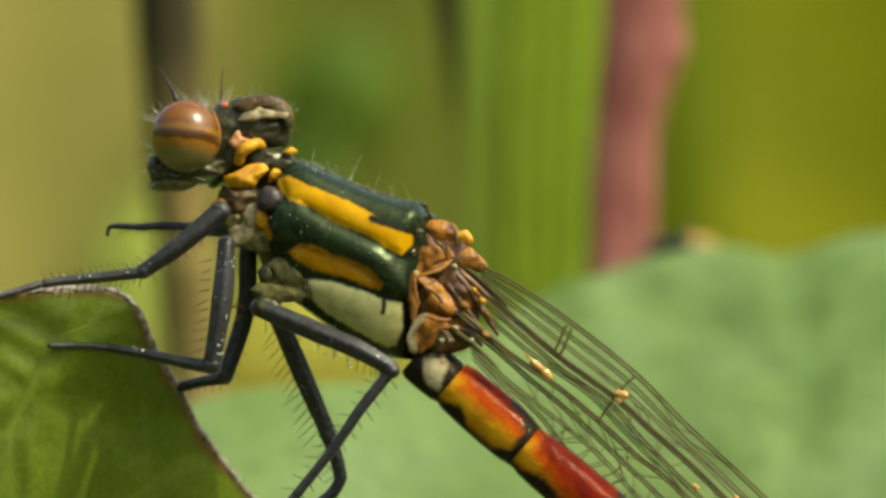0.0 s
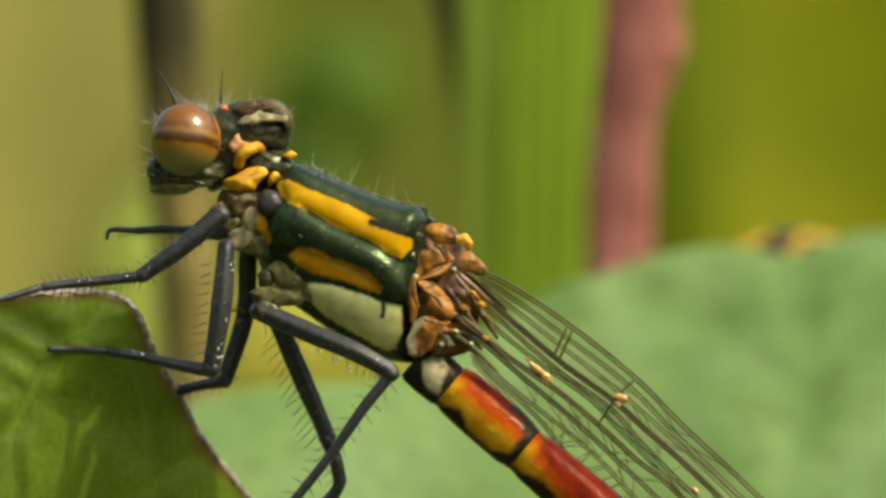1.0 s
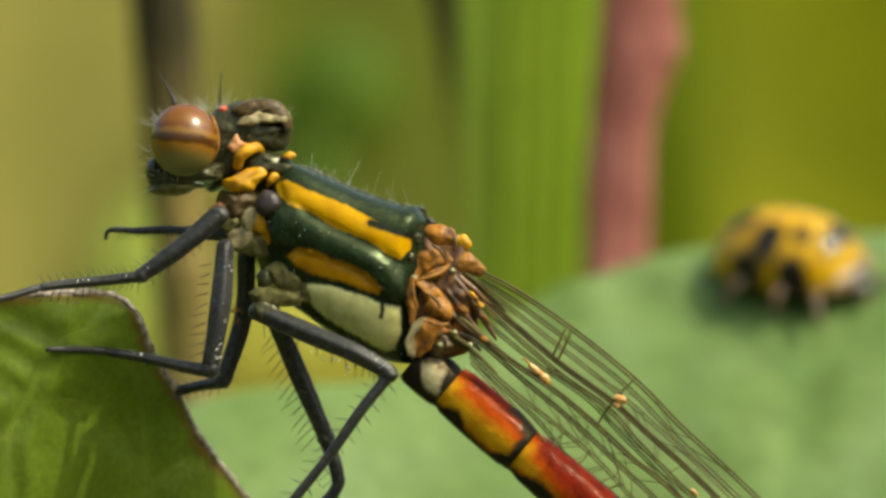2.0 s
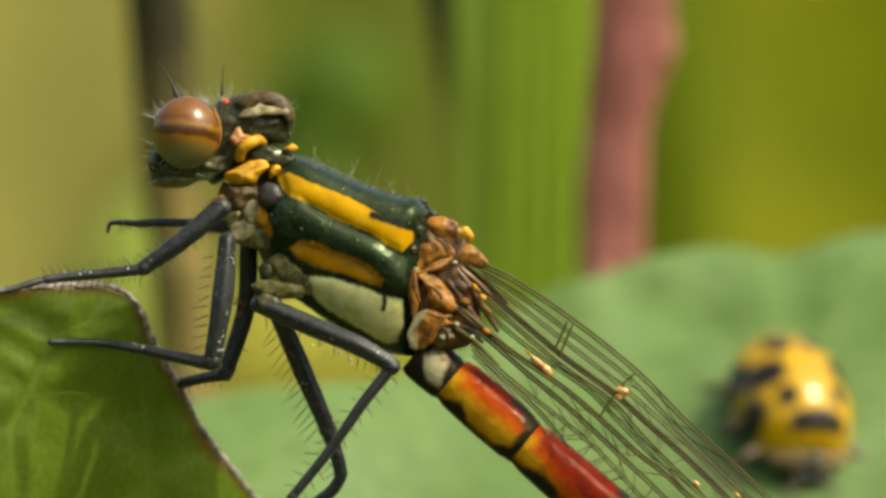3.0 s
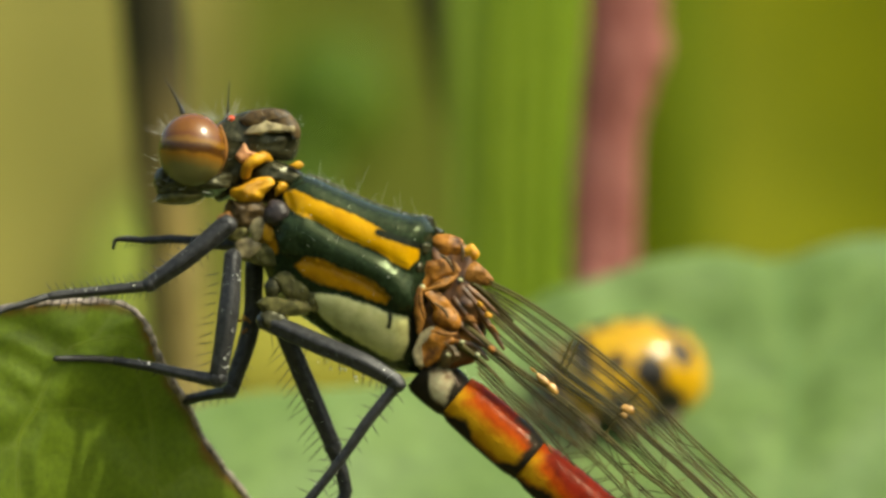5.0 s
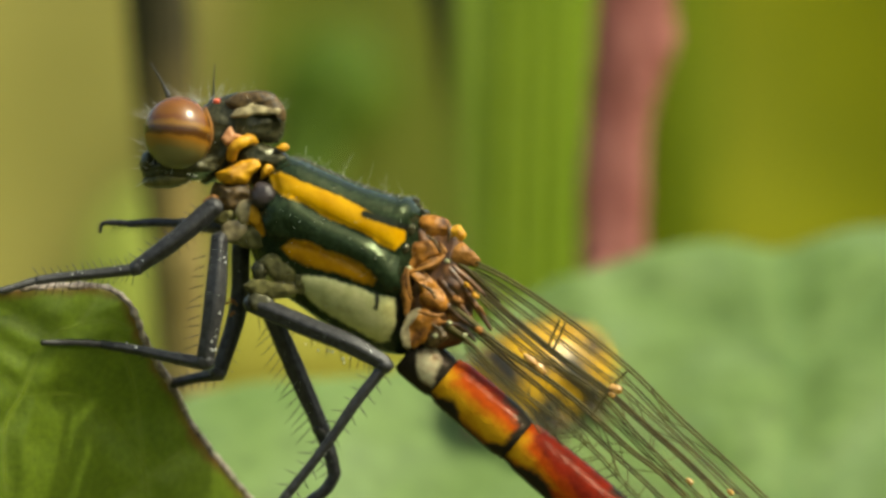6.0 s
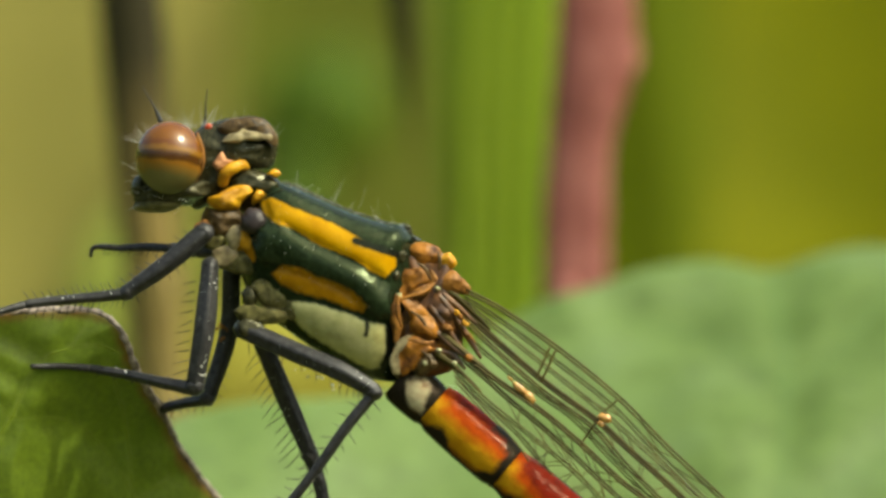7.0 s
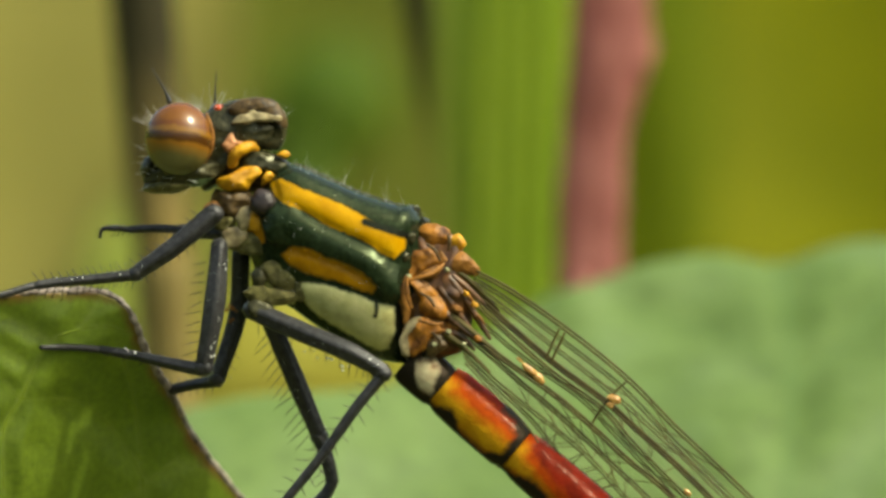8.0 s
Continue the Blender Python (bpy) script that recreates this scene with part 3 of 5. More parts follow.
def far_leaf(centre, half, turn, a, b, label, bend=6.0, seed=0):
    """A long blade far behind the insect, on a stalk from the ground."""
    random.seed(seed)
    th = thing("broad_leaf", centre, label, "leaf")
    nx, nz = 14, 30
    vs, fs = [], []
    for side in (0, 1):
        o = len(vs)
        for j in range(nz + 1):
            v = -1 + 2 * j / nz
            w = half[0] * max(0.02, (1 - abs(v) ** 2.6)) ** 0.6
            for i in range(nx + 1):
                u = -1 + 2 * i / nx
                p = Vector((u * w, bend * (v * v * 0.5 + u * u * 0.25) + 0.06 * half[0] * math.sin(3 * v + u * 4 + seed) + (0.4 if side else 0), v * half[1]))
                vs.append(Vector(centre) + Euler([radians(t) for t in turn]).to_matrix() @ p)
        for j in range(nz):
            for i in range(nx):
                q = (o + j * (nx + 1) + i, o + j * (nx + 1) + i + 1, o + (j + 1) * (nx + 1) + i + 1, o + (j + 1) * (nx + 1) + i)
                fs.append(q[::-1] if side else q)
    me = mesh("blade", vs, fs)
    key = "far_blade_%.3f_%.3f" % (a[0], a[1])
    m = bpy.data.materials.get(key) or simple(key, a, b, 0.6, 0.08, 0.2, 1.0, spec=0.1)
    linked("blade", me, m, th)
    foot = Vector(centre) + Euler([radians(t) for t in turn]).to_matrix() @ Vector((0, 0, -half[1] * 0.97))
    part("stalk", tube([foot, (foot.x + 3, foot.y + 6, (foot.z + G) / 2), (foot.x + 5, foot.y + 4, G)], [1.2, 1.5, 2.0]), m, th)
    return th


TAN, TAN2 = (0.27, 0.245, 0.060), (0.35, 0.31, 0.085)
OLIVE, OLIVE2 = (0.095, 0.108, 0.001), (0.160, 0.166, 0.002)
GOLD, GOLD2 = (0.185, 0.175, 0.024), (0.230, 0.210, 0.034)
MID, MID2 = (0.114, 0.138, 0.017), (0.155, 0.172, 0.027)
DEEP, DEEP2 = (0.036, 0.066, 0.004), (0.050, 0.082, 0.006)
far_leaf((-24, 150, 4), (14, 60), (0, 4, 0), TAN, TAN2, "dry straw-coloured leaf blade", seed=1)
far_leaf((20, 130, 2), (15, 50), (-12, -6, 0), OLIVE, OLIVE2, "yellow-green sunlit leaf blade", seed=2)
far_leaf((-3, 170, 6), (13, 70), (-8, 3, 0), MID, MID2, "mid-green upright leaf blade", seed=3)
far_leaf((-4.2, 120, 7.6), (2.6, 4.2), (-30, 25, 0), DEEP, DEEP2, "dark green leaf blade", seed=4)
far_leaf((2.1, 66, 4), (1.75, 60), (-4, -1, 20), (0.080, 0.120, 0.010), (0.105, 0.145, 0.016), "dull green upright grass blade", 0.6, seed=6)
far_leaf((-12.4, 100, -2.2), (2.2, 6.5), (-15, 12, 0), (0.15, 0.18, 0.028), (0.19, 0.215, 0.04), "low bright green leaf blade", seed=8)
far_leaf((8.8, 122, 2.0), (3.2, 14), (-6, 3, -14), (0.080, 0.106, 0.002), (0.102, 0.128, 0.003), "shaded dark green leaf blade", 0.8, seed=9)
far_leaf((-5.5, 110, -4.5), (3.5, 7), (-20, 70, 0), GOLD, GOLD2, "low yellow-green leaf blade", seed=5)


def grass_material():
    n = Nodes("meadow_grass", 0.6, spec=0.15)
    g = n.t.nodes.new("ShaderNodeNewGeometry").outputs["Random Per Island"]
    c = n.ramp(g, [(0.0, (0.07, 0.11, 0.012)), (0.4, (0.12, 0.16, 0.018)), (0.75, (0.19, 0.20, 0.03)), (1.0, (0.28, 0.24, 0.08))])
    n.colour(n.mix(1.0, c, n.ramp(n.noise(0.12, 3), [(0.3, (0.8, 0.8, 0.8)), (0.7, (1.1, 1.1, 1.1))]), "MULTIPLY"))
    return n.m


def meadow_grass():
    """Tall meadow grass all round the plants, in metres: one joined stand of bent blades."""
    rnd = random.Random(11)
    vs, fs = [], []
    for k in range(9000):
        r = 0.42 + 4.2 * rnd.random() ** 1.7
        a = rnd.uniform(0, 2 * math.pi)
        if r < 0.6 and abs(a - math.pi) < 0.5:
            continue
        x, y = r * math.sin(a), r * math.cos(a)
        h, w = rnd.uniform(0.28, 0.58) * (0.75 if r < 0.6 else 1.0), rnd.uniform(0.002, 0.006)
        t = rnd.uniform(0, 2 * math.pi)
        dx, dy = math.cos(t), math.sin(t)
        bend, face = rnd.uniform(0.02, 0.22) * h, rnd.uniform(0, math.pi)
        wx, wy = math.cos(face) * w, math.sin(face) * w
        o = len(vs)
        for i in range(5):
            f = i / 4
            px, py, pz = x + dx * bend * f * f, y + dy * bend * f * f, h * f - 0.01 - 0.25 * bend * f ** 3
            q = (1 - f ** 2.2) + 0.03
            vs += [(px - wx * q, py - wy * q, pz), (px + wy * q * 0.2, py - wx * q * 0.2, pz), (px + wx * q, py + wy * q, pz)]
        for i in range(4):
            b = o + i * 3
            fs += [(b, b + 1, b + 4, b + 3), (b + 1, b + 2, b + 5, b + 4)]
    me = mesh("meadow_grass", vs, fs)
    me.materials.append(grass_material())
    return tagged(new("meadow_grass", me), "tall sunlit meadow grass, green and straw coloured", "grass", kind="stuff")


def backdrop():
    """A hedge round the meadow, far behind the rest."""
    vs, fs = [], []
    n, m = 200, 16
    for i in range(n + 1):
        a = radians(360 * i / n)
        for j in range(m + 1):
            h = 3.6 * j / m
            r = 16 + 1.2 * noise.noise(Vector((math.cos(a) * 14, math.sin(a) * 14, h))) + 0.3 * h
            top = 0.9 * noise.noise(Vector((math.cos(a) * 20, math.sin(a) * 20, 4))) * j / m
            vs.append((r * math.sin(a), r * math.cos(a), h + top - 0.1))
    for i in range(n):
        for j in range(m):
            k = i * (m + 1) + j
            fs.append((k, k + m + 1, k + m + 2, k + 1))
    me = mesh("backdrop", vs, fs)
    me.materials.append(M_HEDGE)
    return tagged(new("backdrop", me), "sunlit green hedge in the distance", "hedge", kind="structure")


M_HEDGE = simple("hedge", (0.11, 0.14, 0.015), (0.21, 0.23, 0.05), 0.8, 0.003, 60.0, 0.008, spec=0.1)
backdrop()
meadow_grass()


# ---- the damselfly ----
def leg(parent, name, femur, femur_r, tibia, tibia_r, tarsus, tarsus_r, spines, seed, label=""):
    """One leg as a part, with femur, tibia and tarsus under it and rows of bristles."""
    rnd = random.Random(seed)
    hip = part(name, blob(femur[0], (femur_r[0] * 0.95,) * 3, (0, 0, 0), 0.15, seed), M_LEG, parent, label)
    part("femur", tube(femur, femur_r, 30, 8, 1.0, 0.16), M_LEG, hip)
    part("tibia", tube(tibia, tibia_r, 30, 8, 1.0, 0.18), M_LEG, hip)
    part("knee", blob(Vector(femur[-1]).lerp(Vector(tibia[0]), 0.5), (femur_r[-1] * 1.06, femur_r[-1] * 1.06, femur_r[-1] * 0.98), (0, 0, 0), 0.2, seed + 3), M_LEG, hip)
    if tarsus:
        part("tarsus", tube(tarsus, tarsus_r, 10, 6), M_LEG, hip)
    bm = bmesh.new()
    for pts, rad, count, length, both in spines:
        line = smooth(pts, 12)
        for k in range(count):
            f = (k + 0.5) / count * (len(line) - 1)
            i = min(int(f), len(line) - 2)
            p = line[i].lerp(line[i + 1], f - i)
            t = (line[i + 1] - line[i]).normalized()
            s = t.cross(Vector((0, 1, 0))).normalized()
            for sg in ((1, -1) if both else (both or 1,)) if both is True else (both,):
                d = (s * sg + t * rnd.uniform(0.2, 0.7) + Vector((0, rnd.uniform(-0.5, 0.3), 0))).normalized()
                spike_into(bm, p + s * sg * rad * 0.8, p + s * sg * rad * 0.8 + d * length * rnd.uniform(0.7, 1.15), 0.017)
    part("bristles", bm, M_HAIR, hip, "row of fine dark spines")
    return hip


def thorax(parent):
    top = [(-3.79, 1.96), (-3.50, 2.27), (-3.16, 2.23), (-2.46, 1.92), (-1.67, 1.58), (-0.86, 1.32), (-0.46, 1.27), (-0.18, 0.86), (0.14, 0.15), (0.30, -0.53)]
    low = [(-4.24, 1.23), (-4.44, 0.66), (-4.29, -0.01), (-3.92, -0.74), (-3.20, -1.26), (-2.30, -1.88), (-1.40, -2.34), (-0.66, -2.47), (-0.16, -2.31), (0.08, -1.94)]
    mid = [0.32, 0.24, 0.17, 0.10, 0.03, -0.06, -0.12, -0.15, -0.15, -0.15]
    half = [0.5, 1.0, 1.15, 1.24, 1.28, 1.28, 1.14, 0.72, 0.45, 0.25]
    t = smooth([(a, 0, b) for a, b in top], 15)
    l = smooth([(a, 0, b) for a, b in low], 15)
    w = smooth([(a, b, 0) for a, b in zip(half, mid)], 15)
    cs = [(a + b) / 2 + Vector((0, c.y, 0)) for a, b, c in zip(t, l, w)]
    us = [(a - b) / 2 for a, b in zip(t, l)]
    vs, fs, uv = rings(cs, us, [Vector((0, -c.x, 0)) for c in w], 150)
    seg = 150
    # boxy shoulders along the back and flat flanks
    for i, (v, (s, a)) in enumerate(zip(vs, uv)):
        c = cs[i // seg]
        if math.cos(a) > 0:
            u, side = us[i // seg], w[i // seg].x
            v.x, v.z = (c + u * math.cos(a) ** 0.55).x, (c + u * math.cos(a) ** 0.55).z
            v.y = c.y - side * math.copysign(abs(math.sin(a)) ** 0.55, math.sin(a))
    x, z = np.array([v[0] for v in vs]), np.array([v[2] for v in vs])
    # the plates of the flank bulge between their seams
    lobes = [
        ([(-3.73, 1.90), (-3.19, 2.20), (-1.67, 1.55), (-0.43, 1.23), (-0.16, 0.93), (-0.57, 0.50), (-0.84, 0.01), (-1.13, 0.12), (-1.94, 0.58), (-3.02, 1.13), (-3.56, 1.32)], 0.13),
        ([(-3.50, 0.12), (-3.02, 0.26), (-1.94, -0.19), (-1.30, -0.69), (-1.67, -0.77), (-2.62, -0.45), (-3.36, -0.15)], 0.12),
        ([(-3.16, -0.58), (-2.48, -0.58), (-1.27, -1.01), (-0.76, -1.15), (-0.81, -1.81), (-1.13, -2.23), (-1.81, -1.88), (-2.62, -1.40), (-3.08, -0.93)], 0.16)]
    for poly, high in lobes:
        dd = inside(x, z, poly)
        for i in np.nonzero(dd < 0)[0]:
            up = math.sqrt(1 - max(0.0, 1 + dd[i] / 0.42) ** 2)
            vs[i].y += high * up * (-1 if vs[i].y < cs[i // seg].y else 1)
    # the dark side lobe stands up sharply along its upper seam and sinks towards the lower one
    lobe = [(-4.05, 0.82), (-3.94, 1.20), (-3.67, 1.34), (-3.29, 1.26), (-2.48, 0.77), (-1.67, 0.40), (-1.08, 0.04), (-0.76, -0.31), (-0.70, -0.93), (-1.13, -0.96), (-1.30, -0.63), (-1.81, -0.22), (-2.62, 0.07), (-3.29, 0.28), (-3.83, 0.36)]
    seam = line_distance(x, z, [(-4.02, 0.93), (-3.94, 1.20), (-3.67, 1.34), (-3.29, 1.26), (-2.48, 0.77), (-1.67, 0.40), (-1.08, 0.04), (-0.76, -0.31)])
    for i in np.nonzero(inside(x, z, lobe) < 0)[0]:
        up = math.sqrt(1 - max(0.0, 1 - seam[i] / 0.55) ** 2) * max(0.0, 1 - max(0.0, seam[i] - 0.3) / 1.1)
        vs[i].y += 0.34 * up * (-1 if vs[i].y < cs[i // seg].y else 1)
    me = mesh("thorax", vs, fs)
    store(me, "yellow", np.minimum(
        inside(x, z, [(-3.83, 1.82), (-3.56, 1.90), (-3.02, 1.65), (-2.35, 1.40), (-1.81, 1.15), (-1.34, 0.86), (-0.93, 0.61), (-0.58, 0.53), (-0.62, 0.26), (-0.86, 0.01),
                      (-1.11, 0.12), (-1.51, 0.40), (-1.94, 0.59), (-2.48, 0.81), (-3.02, 1.15), (-3.50, 1.32), (-3.73, 1.53)]),
        inside(x, z, [(-4.10, 2.01), (-3.89, 2.04), (-3.83, 1.80), (-4.05, 1.66), (-4.18, 1.80)])))
    store(me, "orange", np.minimum(
        inside(x, z, [(-3.29, 0.28), (-2.86, 0.23), (-2.48, 0.04), (-1.94, -0.15), (-1.57, -0.36), (-1.30, -0.66), (-1.38, -0.81), (-1.67, -0.74), (-2.08, -0.55), (-2.62, -0.42),
                      (-3.02, -0.31), (-3.36, -0.12), (-3.54, 0.09)]),
        inside(x, z, [(-4.44, 1.20), (-4.13, 0.93), (-3.98, 0.62), (-3.96, 0.38), (-4.14, 0.34), (-4.35, 0.46), (-4.51, 0.82)])))
    store(me, "pale", np.minimum(np.minimum(
        inside(x, z, [(-3.08, -0.55), (-2.48, -0.61), (-1.81, -0.82), (-1.27, -1.03), (-0.78, -1.12), (-0.81, -1.63), (-0.97, -2.12), (-1.27, -2.17), (-1.81, -1.84), (-2.35, -1.55),
                      (-2.86, -1.20), (-3.10, -0.86)]),
        inside(x, z, [(-4.24, -0.26), (-3.56, -0.39), (-3.19, -0.66), (-3.23, -1.07), (-3.83, -1.07), (-4.24, -0.73)])),
        inside(x, z, [(-3.02, -1.40), (-2.48, -1.71), (-1.81, -2.15), (-1.40, -2.42), (-1.94, -2.36), (-2.62, -1.94), (-3.09, -1.61)])))
    store(me, "suture", np.minimum(np.minimum(
        line_distance(x, z, [(-1.30, -0.96), (-1.27, -1.17), (-1.32, -1.36)]) - 0.05,
        line_distance(x, z, [(-1.57, 0.89), (-1.13, 0.74), (-0.54, 0.55)]) - 0.085),
        np.minimum(line_distance(x, z, [(-0.78, -1.07), (-0.76, -1.74), (-0.92, -2.21)]) - 0.07,
                   line_distance(x, z, [(-3.13, -0.53), (-3.19, -0.93), (-3.02, -1.20)]) - 0.05)))
    th = linked("thorax", me, M_THORAX, parent, "dark metallic green thorax with yellow stripes and pale underside")
    return th


def segment(parent, a, b, ra, rb, first=False, long_back=True):
    """One abdomen ring: red back, yellow flank, dark underside and hind edge."""
    a, b = Vector(a), Vector(b)
    t = (b - a).normalized()
    u = Vector((0, 1, 0)).cross(t) * -1
    if u.z < 0:
        u = -u
    n = 22
    cs, r = [], []
    for k in range(n + 1):
        f = k / n
        cs.append(a.lerp(b, f))
        edge = 0.10 * math.exp(-((f - 0.02) / 0.05) ** 2) - 0.07 * math.exp(-((f - 0.97) / 0.04) ** 2)
        r.append((ra + (rb - ra) * f) * (1 - max(0, edge) * 0.9 + 0.05 * math.sin(math.pi * f) + min(0, edge)))
    vs, fs, uv = [], [], []
    seg = 48
    for k in range(n + 1):
        for j in range(seg):
            an = 2 * math.pi * j / seg
            vs.append(cs[k] + u * (math.cos(an) * r[k]) + Vector((0, -math.sin(an) * r[k], 0)))
            uv.append((k / n, math.cos(an)))
    for k in range(n):
        for j in range(seg):
            j2 = (j + 1) % seg
            fs.append((k * seg + j, k * seg + j2, (k + 1) * seg + j2, (k + 1) * seg + j))
    fs += [tuple(range(seg))[::-1], tuple(range(n * seg, (n + 1) * seg))]
    me = mesh("abdomen_segment", vs, fs)
    f, c = np.array([q[0] for q in uv]), np.array([q[1] for q in uv])
    rr = 0.6
    ln = (b - a).length
    far = np.full(len(vs), 1.0)
    if first:
        store(me, "yellow", far), store(me, "deep", far)
        store(me, "pale", -far)
        patch = (np.abs((c + 0.02 + 0.4 * (f - 0.55)) / 0.58) ** 3 + np.abs((f - 0.54 + 0.12 * c) / 0.27) ** 3) ** (1 / 3) - 1
        store(me, "dark", -patch * 0.34 + 0.05 * np.sin(7 * c + 5 * f))
    else:
        # yellow front collar and flank band, dark red back, black scalloped belly, saddle and hind ring
        flank = np.maximum((c + 0.02) * rr, (-0.85 - c) * rr) + (0.22 * f * ln if long_back else 0.0)
        store(me, "yellow", np.minimum(flank, np.maximum(f * ln - 0.20, (c - 0.45) * rr)))
        store(me, "deep", np.maximum(np.minimum((0.46 - c) * rr, (0.20 - c - 1.2 * (f - 0.15)) * rr) if long_back else (0.54 - c) * rr, 0.22 - f * ln))
        under = (c + 0.80 - 0.36 * np.maximum(0, np.sin(f * 9.0 - 0.6)) * (f > 0.07)) * rr
        back = np.minimum(np.maximum((0.44 - c) * rr, (0.82 - f) * ln), np.maximum((0.74 - c) * rr, (0.62 - f) * ln))
        store(me, "dark", np.minimum(np.minimum(under, back), (0.915 - f) * ln - 0.02))
        store(me, "pale", far)
    return linked("abdomen_segment", me, M_ABDOMEN, parent)


def wing(parent, name, veins, y0, y1, cells, seed, shift=(0.0, 0.0)):
    """A folded wing: long veins given from root to tip, a clear membrane across them, and cross veins that make cells.
    veins: (radius, points in x-z); cells: for each gap, (first station, last station, step)."""
    rnd = random.Random(seed)
    lines = [smooth([(x + shift[0], 0, z + shift[1]) for x, z in pts], 8) for r, pts in veins]
    n = len(lines[0])
    stations = len(veins[0][1]) - 1

    def at(st, k):
        f = min(max(st / stations, 0), 0.9999) * (n - 1)
        i = int(f)
        p = lines[k][i].lerp(lines[k][i + 1], f - i)
        return Vector((p.x, y0 + (y1 - y0) * f / (n - 1) + (0.05 if k % 2 else -0.03), p.z))

    vs = [at(stations * i / (n - 1), k) for i in range(n) for k in range(len(lines))]
    m = len(lines)
    fs = [(i * m + k, i * m + k + 1, (i + 1) * m + k + 1, (i + 1) * m + k) for i in range(n - 1) for k in range(m - 1)]
    w = linked(name, mesh(name, vs, fs), M_WING, parent, "clear folded wing with fine dark veins")
    for k, (r, pts) in enumerate(veins):
        bm = bmesh.new()
        tube_into(bm, [at(st, k) for st in np.linspace(0, stations, 24)], [r * 1.15, r, r * 0.8], 7, 2)
        part("vein", bm, M_VEIN, w)
    bm = bmesh.new()
    for k, (a, b, step) in enumerate(cells):
        st = a + rnd.uniform(0, step)
        while st < b:
            e = st + rnd.choice((-1, 1)) * rnd.uniform(0.1, 0.9) * step
            mid = (at(st, k) + at(e, k + 1)) / 2 + Vector((rnd.uniform(-0.02, 0.02), 0, rnd.uniform(-0.02, 0.02)))
            tube_into(bm, [at(st, k), mid, at(e, k + 1)], [0.013], 5, 1)
            st += step * rnd.uniform(0.4, 1.6)
    if bm.faces:
        tagged(part("cross_vein_net", bm, M_VEIN, w, "net of very fine cross veins"), kind="stuff")
    else:
        bm.free()
    return w


def fuzz(d):
    """Short hairs on the body's skin, and pale grains that imitate sun glints, on both flanks and along the back."""
    rnd = random.Random(31)
    vs, fs, skip = [], [], ("wing", "vein", "hair", "bristle", "eye", "dew", "pollen", "antenna")
    base = Vector(d["base"])
    for ob in d.children_recursive:
        if ob.type == "MESH" and not any(k in ob.name for k in skip):
            o = len(vs)
            vs += [v.co / MM + base for v in ob.data.vertices]
            fs += [tuple(o + i for i in p.vertices) for p in ob.data.polygons]
    skin = BVHTree.FromPolygons(vs, fs)
    hair, dust = bmesh.new(), bmesh.new()

    def scatter(count, low, high, aim, grains):
        for k in range(count):
            p = Vector([rnd.uniform(a, b) for a, b in zip(low, high)])
            hit, nrm, i, dist = skin.ray_cast(p, Vector(aim))
            if hit is None:
                continue
            if nrm.dot(Vector(aim)) > 0:
                nrm = -nrm
            if k % 3 < grains:
                # A pale grain in place of a sparkle of sunlight.
                r = rnd.uniform(0.006, 0.013)
                bmesh.ops.create_icosphere(dust, subdivisions=1, radius=r, matrix=Matrix.Translation(hit + nrm * r * 0.5))
            else:
                lean = Vector((rnd.uniform(-0.6, 0.6), rnd.uniform(-0.6, 0.6), rnd.uniform(-0.3, 0.7)))
                spike_into(hair, hit, hit + (nrm + lean).normalized() * rnd.uniform(0.05, 0.15), 0.0026)

    x0, z1 = (-5.45, 3.79)
    x1, z0 = (-3.02, -1.61)
    scatter(60, (x0, -8, z0), (x1, -8, z1), (0, 1, 0), 1)
    scatter(80, (x0, 8, z0), (x1, 8, z1), (0, -1, 0), 1)
    x0, z1 = (-3.29, 2.31)
    x1, z0 = (0.89, -2.69)
    scatter(60, (x0, -8, z0), (x1, -8, z1), (0, 1, 0), 1)
    scatter(80, (x0, 8, z0), (x1, 8, z1), (0, -1, 0), 1)
    scatter(160, (x0, -0.8, z1 + 3), (x1, 1.0, z1 + 3), (0, 0, -1), 1)
    x0, z1 = (-9.77, 1.09)
    x1, z0 = (-1.13, -5.93)
    scatter(260, (x0, -8, z0), (x1, -8, z1), (0, 1, 0), 2)
    scatter(120, (x0, 8, z0), (x1, 8, z1), (0, -1, 0), 2)
    tagged(part("fuzz", hair, M_PALEHAIR, d, "short fine pale hairs"), kind="stuff")
    tagged(part("dust", dust, M_PALEHAIR, d, "tiny pale grains standing for sun glints"), kind="stuff")


